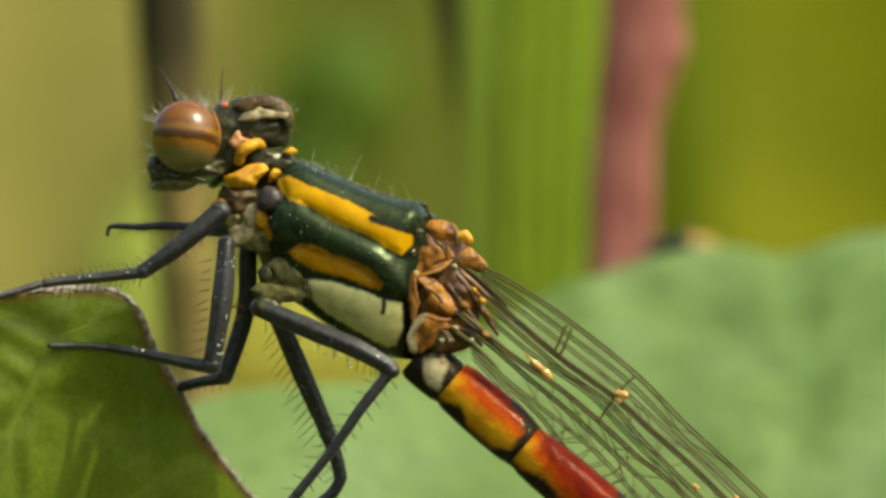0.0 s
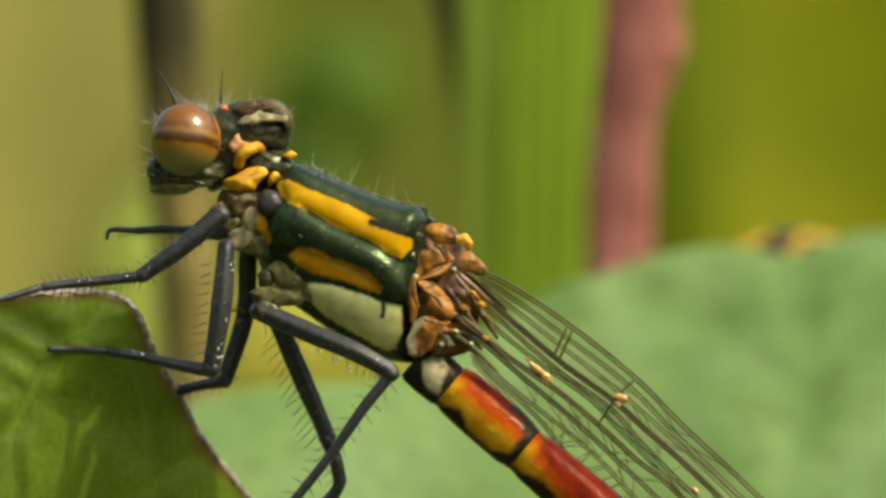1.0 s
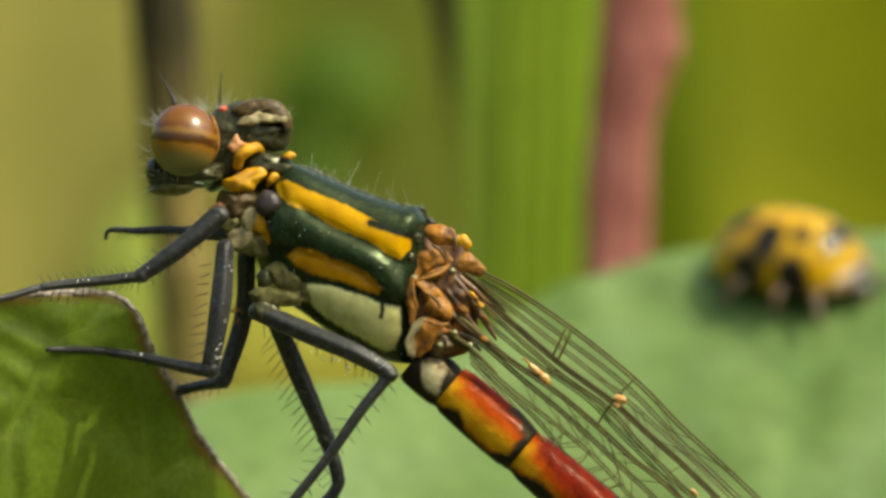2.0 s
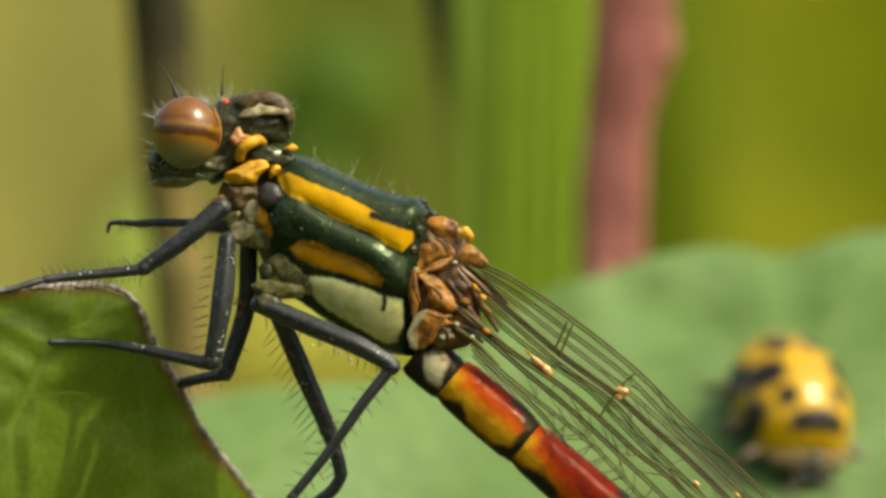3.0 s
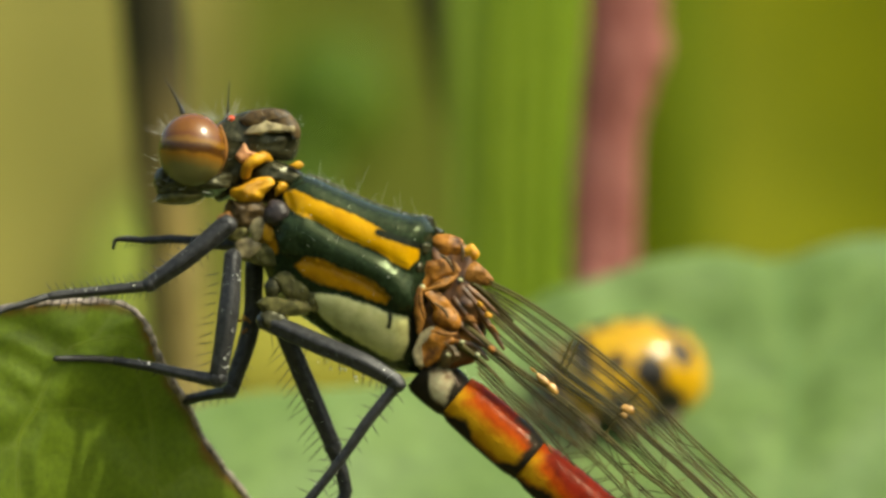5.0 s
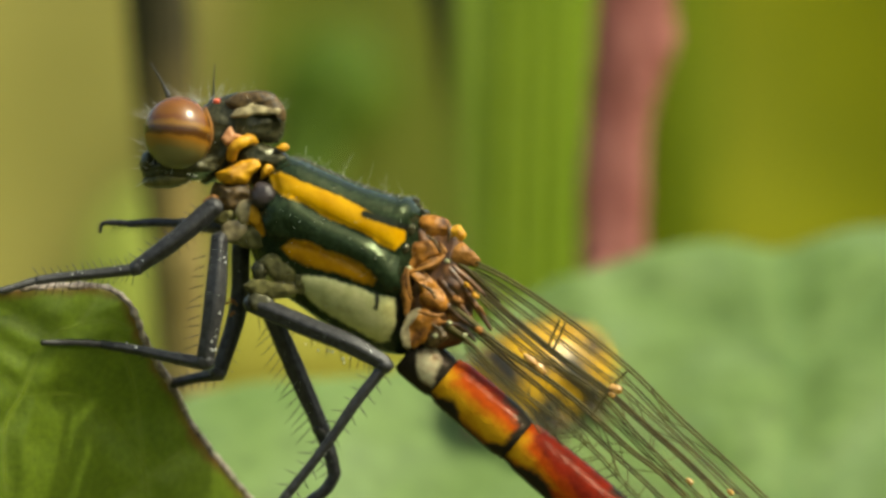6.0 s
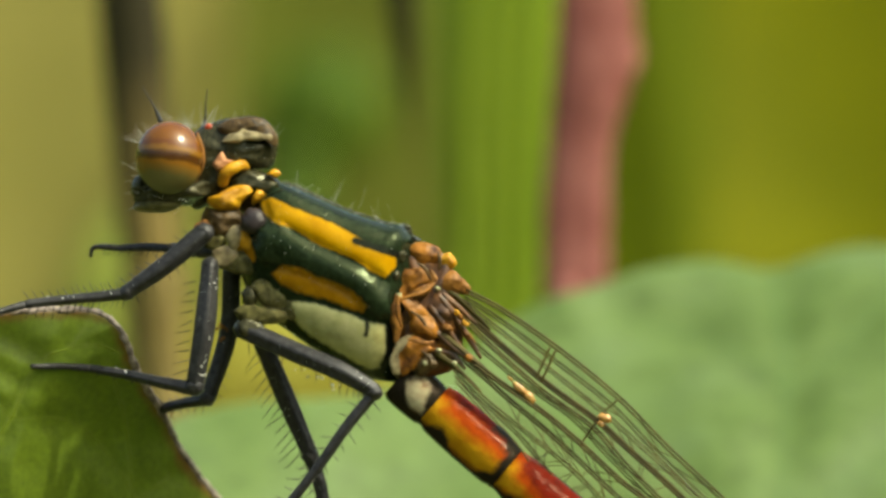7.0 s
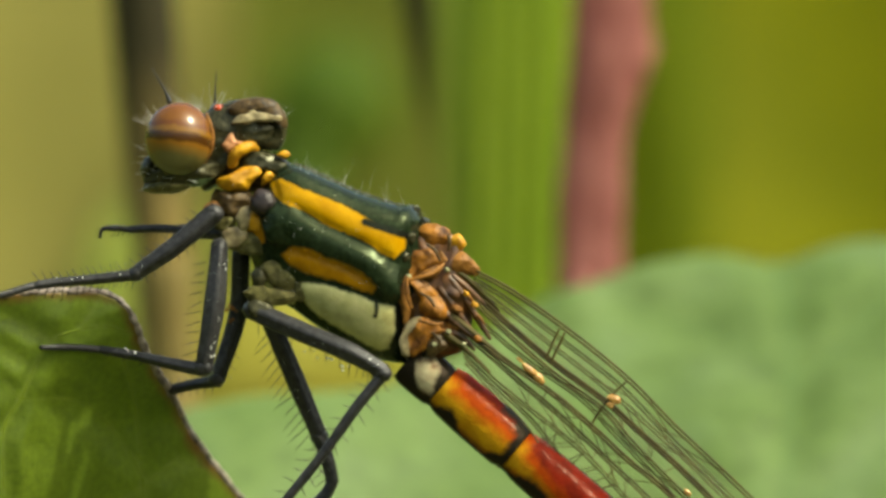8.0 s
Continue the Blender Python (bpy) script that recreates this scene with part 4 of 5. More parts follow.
def damselfly():
    d = thing("damselfly", (-2.21, 0, -0.12), "red and black damselfly with amber eyes, perched on a leaf tip", "damselfly")
    thorax(d)
    rnd = random.Random(5)

    # sclerites round the wing bases
    part("wing_base", plate([(-0.43, 0.61), (0.22, 0.66), (0.65, 0.34), (0.84, -0.28), (0.97, -1.20), (0.76, -2.01), (0.16, -2.31), (-0.59, -2.20), (-0.70, -1.07), (-0.59, 0.01)], -0.72, 0.42, 1, 0.8), M_ROOT, d,
         "brown wing roots with orange plates")
    for poly, y, high, mat in (
            ([(-0.27, 0.72), (0.03, 0.85), (0.38, 0.69), (0.40, 0.45), (0.14, 0.26), (-0.14, 0.39)], -0.72, 0.28, M_ORANGE),
            ([(0.46, 0.53), (0.68, 0.58), (0.80, 0.42), (0.73, 0.23), (0.49, 0.23)], -0.66, 0.22, M_YELLOW),
            ([(0.05, 0.36), (0.22, 0.26), (0.38, -0.07), (0.22, -0.15), (0.05, 0.07)], -0.80, 0.16, M_TAN),
            ([(0.30, 0.12), (0.70, 0.15), (1.05, -0.09), (1.11, -0.28), (0.70, -0.34), (0.38, -0.20)], -0.70, 0.25, M_TAN),
            ([(-0.69, -0.09), (-0.46, 0.15), (-0.08, 0.20), (0.14, -0.04), (-0.14, -0.20), (-0.43, -0.45), (-0.65, -0.39)], -0.92, 0.28, M_ORANGE),
            ([(-0.43, -0.45), (-0.08, -0.23), (0.16, -0.20), (0.11, -0.34), (-0.19, -0.47), (-0.38, -0.55)], -0.95, 0.16, M_TAN),
            ([(-0.54, -0.45), (-0.24, -0.50), (0.08, -0.74), (0.32, -1.09), (0.27, -1.36), (-0.03, -1.28), (-0.30, -1.12), (-0.27, -0.90)], -0.95, 0.26, M_ORANGE),
            ([(-0.77, -0.36), (-0.62, -0.36), (-0.54, -0.80), (-0.49, -1.20), (-0.59, -1.47), (-0.70, -1.07)], -1.05, 0.16, M_TAN),
            ([(-0.57, -2.09), (-0.57, -1.74), (-0.40, -1.47), (-0.11, -1.42), (0.16, -1.63), (0.30, -1.69), (0.03, -1.82), (-0.19, -2.12), (-0.38, -2.25)], -0.95, 0.30, M_ORANGE),
            ([(-0.66, -2.23), (-0.69, -1.90), (-0.58, -1.58), (-0.36, -1.40), (-0.27, -1.44), (-0.49, -1.69), (-0.55, -1.96), (-0.51, -2.25)], -1.10, 0.10, M_CREAMY),
            ([(0.32, -1.55), (0.54, -1.35), (0.78, -1.44), (0.84, -1.61), (0.62, -1.71), (0.38, -1.69)], -0.80, 0.22, M_ORANGE),
            ([(-0.11, -2.01), (0.22, -1.82), (0.38, -2.01), (0.16, -2.23), (-0.08, -2.23)], -0.90, 0.2, M_BROWN)):
        part("sclerite", plate(poly, y - 0.10, high * 0.75, rnd.random() * 9, 0.9, 1.16), mat, d)
    for pts, r, mat in (([(0.30, -0.8, -0.28), (0.72, -0.85, -0.79), (1.18, -0.85, -1.49), (1.42, -0.85, -1.87)], 0.135, M_ROOT), ([(0.21, -0.85, -0.66), (0.64, -0.9, -1.22), (1.10, -0.9, -1.81)], 0.11, M_ROOT),
                        ([(0.51, -0.8, -0.39), (0.86, -0.8, -0.66), (1.29, -0.8, -1.06)], 0.121, M_ROOT), ([(0.30, -0.85, -1.73), (0.70, -0.85, -1.79), (1.05, -0.85, -2.13)], 0.135, M_ROOT),
                        ([(0.30, -0.75, -0.12), (0.89, -0.75, -0.47), (1.63, -0.78, -1.20)], 0.108, M_VEIN), ([(0.48, -0.9, -1.33), (1.02, -0.95, -1.73), (1.62, -0.98, -2.21)], 0.121, M_VEIN), ([(0.38, -0.9, -1.78), (0.83, -0.95, -2.11), (1.42, -0.98, -2.67)], 0.108, M_VEIN),
                        ([(0.15, -0.9, -1.06), (0.72, -0.95, -1.60), (1.29, -0.98, -2.00)], 0.108, M_ROOT), ([(0.91, -0.9, -0.87), (1.02, -0.9, -1.01)], 0.081, M_TAN), ([(1.13, -0.9, -1.33), (1.29, -0.9, -1.52)], 0.0675, M_TAN)):
        part("wing_stalk", tube(pts, [r * 0.85, r * 0.62, r * 0.3], 12), mat, d)
    for c in ((0.38, -0.95, -0.23), (0.43, -1, -1.70), (-0.52, -1.2, -0.39), (-0.83, -1.25, -0.50)):
        part("wing_joint", blob(c, (0.0675, 0.06, 0.0473), (0, 20, 0), 0.3, 2), M_PALE, d)

    for pts, r, mat in (([(-0.52, -1.28, -0.50), (-0.20, -1.30, -0.40), (0.08, -1.22, -0.30), (0.32, -1.10, -0.10)], 0.055, M_TAN),
                        ([(-0.55, -1.28, -0.42), (-0.56, -1.30, -0.75), (-0.46, -1.28, -1.15)], 0.060, M_TAN), ([(-0.30, -1.22, -1.42), (0.05, -1.25, -1.52), (0.30, -1.18, -1.50)], 0.050, M_TAN),
                        ([(-0.10, -1.05, 0.38), (0.10, -1.08, 0.22), (0.22, -1.05, -0.02)], 0.045, M_BROWN), ([(0.40, -0.98, 0.62), (0.44, -1.00, 0.42), (0.42, -0.98, 0.22)], 0.050, M_BROWN),
                        ([(-0.24, -1.20, -0.78), (-0.02, -1.24, -0.92), (0.10, -1.20, -1.12)], 0.040, M_BROWN),
                        ([(0.02, -1.15, -1.72), (0.20, -1.18, -1.88), (0.22, -1.12, -2.10)], 0.045, M_BROWN)):
        part("sclerite_ridge", tube(pts, [r * 0.6, r, r * 0.6], 10), mat, d)
    for c, size, mat in (((1.05, -1.0, -1.06), (0.10, 0.06, 0.07), M_YELLOW), ((0.84, -1.0, -0.80), (0.08, 0.06, 0.06), M_YELLOW), ((1.13, -1.0, -1.87), (0.11, 0.08, 0.09), M_ORANGE),
                         ((0.10, -1.15, -2.00), (0.06, 0.05, 0.05), M_PALE), ((0.80, -1.05, -2.00), (0.06, 0.05, 0.05), M_PALE), ((0.62, -0.98, -1.16), (0.13, 0.08, 0.08), M_TAN)):
        part("wing_joint", blob(c, size, (0, 35, 0), 0.35, c[0] * 5), mat, d)

    for c, size in (((-0.38, -0.1, 1.17), (0.189, 0.4, 0.108)), ((-0.16, -0.2, 0.90), (0.162, 0.4, 0.108)), ((-0.48, -0.95, 0.52), (0.135, 0.2, 0.189)), ((-0.64, -1.05, 0.07), (0.121, 0.15, 0.162))):
        part("crest", blob(c, size, (0, 30, 0), 0.5, size[0] * 9, 3), M_DARK, d)
    part("keel", tube([(-3.44, 0.38, 2.23), (-3.14, 0.36, 2.22), (-2.46, 0.28, 1.91), (-1.68, 0.14, 1.57), (-0.86, 0, 1.31), (-0.46, -0.05, 1.24)], [0.0405, 0.054, 0.054, 0.054, 0.054, 0.0405], 10, 10), M_DARK, d)
    # neck and collar
    part("neck", tube([(-3.84, 0.4, 1.91), (-4.45, 0.35, 2.11), (-4.99, 0.3, 2.31)], [0.459, 0.513, 0.405], 20), M_BROWN, d)
    part("pronotum", plate([(-4.59, 2.34), (-4.29, 2.58), (-3.83, 2.52), (-3.51, 2.36), (-3.21, 2.15), (-3.56, 1.96), (-3.92, 2.07), (-4.29, 2.07), (-4.54, 2.12)], -0.25, 0.45, 2), M_DARK, d)
    part("collar", tube([(-4.75, -0.45, 2.22), (-4.68, -0.55, 2.46), (-4.49, -0.55, 2.61), (-4.30, -0.4, 2.68), (-4.18, -0.2, 2.60)], [0.121, 0.148, 0.148, 0.135, 0.0945], 14), M_YELLOW, d, "yellow collar edge")
    part("collar", plate([(-5.10, 1.88), (-4.86, 2.00), (-4.51, 2.16), (-4.18, 2.21), (-4.05, 2.04), (-4.27, 1.82), (-4.43, 1.63), (-4.78, 1.61), (-5.04, 1.71)], -0.55, 0.35, 4), M_YELLOW, d, "yellow side of the collar")
    part("collar", plate([(-3.70, 2.48), (-3.51, 2.59), (-3.36, 2.47), (-3.51, 2.38)], -0.45, 0.2, 5), M_YELLOW, d, "yellow spot on the collar")
    part("collar", plate([(-4.05, 1.90), (-3.92, 2.07), (-3.75, 2.01), (-3.86, 1.82), (-4.02, 1.71)], -0.55, 0.18, 5), M_YELLOW, d, "small yellow collar corner")
    part("neck", plate([(-5.14, 1.66), (-4.89, 1.61), (-4.43, 1.63), (-4.18, 1.36), (-4.37, 1.07), (-4.81, 0.90), (-5.13, 1.07), (-5.24, 1.39)], -0.35, 0.5, 6), M_BROWN, d)
    part("shoulder", plate([(-4.29, 1.42), (-4.10, 1.63), (-3.83, 1.59), (-3.67, 1.34), (-3.81, 1.09), (-4.10, 1.07), (-4.27, 1.20)], -0.98, 0.34, 6, 0.2), M_KNOB, d)

    # head
    head = part("head", plate([(-5.45, 3.39), (-5.18, 3.58), (-4.64, 3.75), (-4.10, 3.75), (-3.75, 3.60), (-3.55, 3.25), (-3.54, 2.93), (-3.67, 2.63), (-4.00, 2.61), (-4.40, 2.71),
                               (-4.75, 2.47), (-4.94, 1.90), (-5.40, 1.69), (-5.56, 2.17), (-5.56, 2.85)], 0.05, 0.75, 1, 0.25), M_DARK, d, "black head with amber compound eyes")
    part("skull", blob((-4.94, 0.75, 2.89), (1.13, 0.75, 0.675), (0, -6, 0), 0.1, 1, 4), M_DARK, head)
    for nm, c, size, turn in (("eye", (-6.00, -0.75, 2.83), (0.81, 0.783, 0.877), (0, 0, 0)), ("eye", (-4.22, 1.2, 3.14), (0.742, 0.756, 0.689), (0, 12, 0))):
        bm = blob(c, size, turn, 0, 0, 5)
        zs = [(v.co - Vector(c)) for v in bm.verts]
        me = bpy.data.meshes.new(nm)
        bm.to_mesh(me)
        bm.free()
        store(me, "band", [0.5 + 0.5 * (v.z * 0.985 + 0.17 * (v.x)) / size[2] for v in zs])
        linked(nm, me, M_EYE, head, "glossy banded amber eye")
    part("occiput", plate([(-4.86, 3.58), (-4.51, 3.79), (-4.04, 3.83), (-3.70, 3.70), (-3.48, 3.36), (-3.51, 3.12), (-3.67, 3.31), (-3.97, 3.47), (-4.31, 3.52), (-4.67, 3.42)], -0.34, 0.30, 3, 0.3), M_BROWN, head, "brown hind rim of the head")
    part("occiput_mark", plate([(-4.78, 3.23), (-4.56, 3.43), (-4.27, 3.51), (-4.02, 3.47), (-3.81, 3.47), (-3.62, 3.36), (-3.65, 3.23), (-3.89, 3.31), (-4.24, 3.29), (-4.56, 3.20)], -0.52, 0.12, 3, 1.2), M_CREAMY, head, "cream streak behind the eye")
    part("cheek", plate([(-4.97, 2.69), (-4.78, 2.98), (-4.64, 2.82), (-4.48, 2.74), (-4.67, 2.61), (-4.86, 2.55)], -0.5, 0.22, 3), M_PINKISH, head, "pinkish cheek")
    part("face", blob((-5.92, -0.1, 2.01), (0.972, 0.8, 0.324), (0, -6, 0), 0.2, 7, 4), M_DARK, head)
    part("lip", blob((-6.28, -0.2, 1.74), (0.594, 0.55, 0.216), (0, -6, 0), 0.15, 8), M_COXA, head, "pale greenish lip")
    part("jaw", blob((-6.73, -0.35, 2.17), (0.189, 0.3, 0.324), (0, 20, 0), 0.2, 8), M_DARK, head)
    part("eye_rim", tube([(-5.35, -0.75, 3.45), (-5.21, -0.82, 3.05), (-5.21, -0.82, 2.65), (-5.37, -0.75, 2.27)], [0.0203, 0.0351, 0.0351, 0.0203], 8, 8), M_TAN, head, "tan eye margin")
    part("ocellus", blob((-5.10, -0.05, 3.60), (0.0945, 0.09, 0.081)), M_RED, head, "tiny red ocellus")
    part("antenna", tube([(-6.26, 0.2, 3.74), (-6.37, 0.2, 3.99), (-6.53, 0.15, 4.28), (-6.70, 0.1, 4.55)], [0.075, 0.034, 0.018, 0.010], 8), M_LEG, head)
    part("antenna", tube([(-5.24, 0.2, 3.56), (-5.19, 0.2, 3.77), (-5.18, 0.2, 4.12), (-5.15, 0.2, 4.50)], [0.085, 0.030, 0.016, 0.009], 8), M_LEG, head)
    bm = bmesh.new()
    pale, dark = bm, bmesh.new()
    for k in range(260):
        a = rnd.uniform(0.2, 2.9)
        p = Vector((-5.19, 0.3, 2.92)) + Vector((math.cos(a) * 1.51 * rnd.uniform(0.8, 1.05), rnd.uniform(-0.6, 1.0), math.sin(a) * 0.675))
        q = p + rnd.uniform(0.15, 0.75) * Vector((math.cos(a) * 0.5 + rnd.uniform(-0.6, 0.6), rnd.uniform(-0.5, 0.5), rnd.uniform(0.3, 1.0)))
        spike_into(pale if k % 4 else dark, p, q, 0.0045)
    for k in range(220):
        p = Vector((-6.39, -0.3, 2.17)) + Vector((rnd.uniform(-0.5, 0.9), rnd.uniform(-0.5, 0.4), rnd.uniform(-0.5, 0.5)))
        spike_into(pale if k % 2 else dark, p, p + rnd.uniform(0.4, 1.0) * Vector((rnd.uniform(-0.5, 0.0), rnd.uniform(-0.3, 0.1), rnd.uniform(-0.4, 0.2))), 0.0065)
    part("head_hairs", pale, M_PALEHAIR, head, "fine pale hairs")
    part("head_bristles", dark, M_HAIR, head, "fine dark bristles")
    bm = bmesh.new()
    for k in range(26):
        f = rnd.random()
        p = Vector((-3.30, 0.3, 2.23)).lerp(Vector((-0.46, 0, 1.23)), f) + Vector((0, rnd.uniform(-0.4, 0.4), -0.05))
        spike_into(bm, p, p + rnd.uniform(0.15, 0.75) * Vector((rnd.uniform(-0.5, 0.6), rnd.uniform(-0.5, 0.5), rnd.uniform(0.4, 1.0))), 0.0030)
    part("back_hairs", bm, M_PALEHAIR, d, "fine pale hairs")

    # coxae
    for poly, y, high, mat in (
            ([(-4.64, 0.99), (-4.51, 1.17), (-4.32, 1.23), (-4.24, 1.01), (-4.35, 0.74), (-4.54, 0.69)], -0.72, 0.26, M_CREAMY),
            ([(-4.40, 1.01), (-4.27, 1.12), (-4.08, 1.01), (-4.00, 0.77), (-4.16, 0.66), (-4.32, 0.74)], -0.74, 0.2, M_YELLOW),
            ([(-4.97, 0.58), (-4.75, 0.74), (-4.48, 0.69), (-4.40, 0.50), (-4.64, 0.28), (-4.91, 0.34)], -0.72, 0.16, M_CREAMY),
            ([(-5.16, 0.90), (-4.78, 1.01), (-4.64, 0.82), (-4.86, 0.66), (-5.13, 0.72)], -0.55, 0.25, M_COXA),
            ([(-5.40, 1.20), (-5.18, 1.36), (-5.02, 1.23), (-5.08, 0.96), (-5.29, 0.93)], -0.75, 0.25, M_TAN),
            ([(-4.81, 0.45), (-4.35, 0.61), (-3.83, 0.45), (-3.56, 0.12), (-3.97, 0.07), (-4.51, 0.15), (-4.78, 0.23)], -0.55, 0.35, M_COXA),
            ([(-4.27, -0.39), (-4.13, -0.20), (-3.97, -0.28), (-3.92, -0.53), (-4.05, -0.69), (-4.21, -0.63)], -0.86, 0.24, M_DARK),
            ([(-4.05, -0.23), (-3.81, -0.07), (-3.40, -0.12), (-3.19, -0.39), (-3.21, -0.69), (-3.51, -0.74), (-3.83, -0.58)], -0.85, 0.22, M_COXA),
            ([(-4.43, -0.80), (-4.16, -0.66), (-3.67, -0.72), (-3.29, -0.80), (-3.21, -0.99), (-3.67, -1.09), (-4.18, -1.09)], -0.92, 0.30, M_COXA),
            ([(-4.35, -1.07), (-4.08, -0.99), (-3.75, -1.15), (-3.78, -1.42), (-4.10, -1.44), (-4.32, -1.31)], -1.0, 0.32, M_DARK),
            ([(-3.23, -0.55), (-3.02, -0.50), (-2.94, -0.72), (-3.02, -0.96), (-3.19, -0.90)], -0.88, 0.16, M_COXA)):
        part("coxa", plate(poly, y - 0.12, high * 0.8, rnd.random() * 9, 0.55, 1.08), mat, d)

    leg(d, "foreleg", [(-5.18, -0.9, 1.06), (-6.09, -1, 0.28), (-6.98, -0.9, -0.35)], [0.257, 0.23, 0.189],
        [(-7.01, -0.9, -0.39), (-7.97, -0.9, -0.50), (-8.90, -1, -0.59), (-9.37, -1.1, -0.66)], [0.148, 0.121, 0.108],
        [(-9.43, -1.15, -0.67), (-9.95, -1.4, -0.83), (-10.42, -1.62, -0.97), (-10.60, -1.72, -1.11)], [0.0945, 0.081, 0.0675, 0.054],
        [([(-7.01, -0.9, -0.39), (-7.97, -0.9, -0.50), (-9.37, -1, -0.66)], 0.121, 16, 0.34, True), ([(-5.29, -0.9, 0.95), (-6.98, -0.9, -0.35)], 0.202, 9, 0.3, True)], 1)
    leg(d, "foreleg", [(-4.94, 0.7, 0.62), (-5.49, 0.9, 0.62), (-5.97, 1, 0.69)], [0.189, 0.148, 0.135],
        [(-5.97, 1, 0.69), (-6.59, 1.2, 0.72), (-7.28, 1.4, 0.69)], [0.108, 0.108, 0.0945],
        [(-7.28, 1.4, 0.69), (-7.66, 1.4, 0.72), (-7.92, 1.4, 0.69), (-7.98, 1.4, 0.49)], [0.081, 0.081, 0.054, 0.0405],
        [([(-6.03, 1, 0.71), (-7.68, 1.4, 0.71)], 0.0945, 14, 0.22, 1)], 2)
    leg(d, "middle_leg", [(-5.02, -0.9, 0.28), (-5.12, -1.2, -1.06), (-5.36, -1.2, -2.56)], [0.216, 0.27, 0.216],
        [(-5.36, -1.2, -2.64), (-6.09, -0.9, -2.51), (-6.99, -0.35, -2.33), (-7.88, 0, -2.19)], [0.175, 0.135, 0.108],
        [(-7.88, 0, -2.19), (-8.55, -0.2, -2.14), (-9.26, -0.62, -2.14)], [0.0945, 0.081, 0.0675],
        [([(-5.15, -1.1, 0.01), (-5.36, -1.2, -2.56)], 0.243, 11, 0.42, -1), ([(-5.36, -1.2, -2.64), (-7.89, 0.05, -2.19)], 0.108, 6, 0.15, True)], 3)
    leg(d, "middle_leg", [(-4.56, 0.7, 0.15), (-4.64, 0.9, -1.34), (-5.11, 0.9, -2.87)], [0.23, 0.23, 0.202],
        [(-5.15, 0.9, -2.93), (-5.71, 1.5, -3.04), (-6.29, 2, -3.19)], [0.162, 0.135, 0.135],
        [(-6.29, 2, -3.19), (-6.52, 2.3, -3.28)], [0.0945, 0.0675],
        [([(-4.60, 0.8, -0.12), (-5.11, 0.9, -2.87)], 0.202, 10, 0.35, 1), ([(-5.15, 0.9, -2.93), (-6.29, 2, -3.19)], 0.121, 6, 0.25, True)], 4)
    leg(d, "hind_leg", [(-4.24, -0.9, -1.22), (-3.00, -1.3, -1.75), (-1.92, -1.6, -2.20), (-1.09, -1.7, -2.66)], [0.243, 0.257, 0.243, 0.202],
        [(-1.12, -1.7, -2.72), (-1.79, -1.7, -3.56), (-2.48, -1.6, -4.55), (-3.40, -1.5, -5.71)], [0.148, 0.135, 0.121, 0.115],
        [(-3.40, -1.5, -5.71), (-3.93, -1.4, -6.41), (-4.60, -1.3, -7.21)], [0.121, 0.108, 0.0945],
        [([(-4.21, -0.9, -1.22), (-1.92, -1.6, -2.20), (-1.09, -1.7, -2.66)], 0.257, 12, 0.4, -1), ([(-1.12, -1.7, -2.72), (-3.40, -1.5, -5.71)], 0.148, 12, 0.35, True)], 5)
    leg(d, "hind_leg", [(-3.85, 0.7, -1.48), (-3.21, 1, -2.98), (-2.67, 1.2, -4.23)], [0.23, 0.243, 0.202],
        [(-2.64, 1.2, -4.31), (-2.45, 1.2, -4.88), (-2.34, 1.2, -5.37)], [0.202, 0.175, 0.162],
        [(-2.34, 1.2, -5.37), (-2.56, 1.2, -5.73), (-3.05, 1.2, -6.08), (-3.86, 1.2, -6.52)], [0.148, 0.148, 0.135, 0.108],
        [([(-3.78, 0.7, -1.61), (-2.67, 1.2, -4.23)], 0.23, 14, 0.62, -1), ([(-2.64, 1.2, -4.31), (-2.34, 1.2, -5.37)], 0.162, 5, 0.4, -1)], 6)

    # dew on a hind leg; the other beads and orange grains imitate glints on the legs
    for k in range(9):
        f = rnd.random()
        c = Vector((-3.00, -1.3, -2.10)).lerp(Vector((-1.92, -1.55, -2.55)), f) + Vector((0, rnd.uniform(-0.1, 0.1), rnd.uniform(-0.14, 0.04)))
        part("dew_drop", blob(c, [rnd.uniform(0.018, 0.040)] * 3, (0, 0, 0), 0.2, k, 2), M_DEWGLINT, d, "tiny pale bead for dew and glints")
    # These beads are glints of light on the legs, built as drops.
    for a, b, count in (((-4.86, -1.33, 0.05), (-5.18, -1.42, -2.35), 16), ((-5.62, -1.16, 0.62), (-6.80, -1.08, -0.22), 7), ((-2.10, -1.78, -2.02), (-1.14, -1.86, -2.55), 6),
                        ((-9.0, -1.06, -0.52), (-7.3, -1.02, -0.37), 5), ((-7.6, -0.14, -2.14), (-6.0, -1.0, -2.42), 6), ((-2.30, -1.48, -4.10), (-3.25, -1.62, -5.45), 5)):
        for k in range(count):
            c = Vector(a).lerp(Vector(b), rnd.random()) + Vector((rnd.uniform(-0.06, 0.06), 0, rnd.uniform(-0.04, 0.04)))
            part("dew_drop", blob(c, [rnd.uniform(0.012, 0.026)] * 3, (0, 0, 0), 0.2, k, 2), M_DEWGLINT, d, "tiny pale bead for dew and glints")
    # Orange grains take the place of an orange sparkle on the middle leg.
    for k in range(8):
        c = Vector((-4.77, 0.55, -1.41)) + Vector((rnd.uniform(-0.12, 0.12), 0, rnd.uniform(-0.3, 0.3)))
        part("pollen_grain", blob(c, [rnd.uniform(0.025, 0.05)] * 3, (0, 0, 0), 0.3, k, 2), M_ORANGE, d, "tiny orange grain for a leg glint")

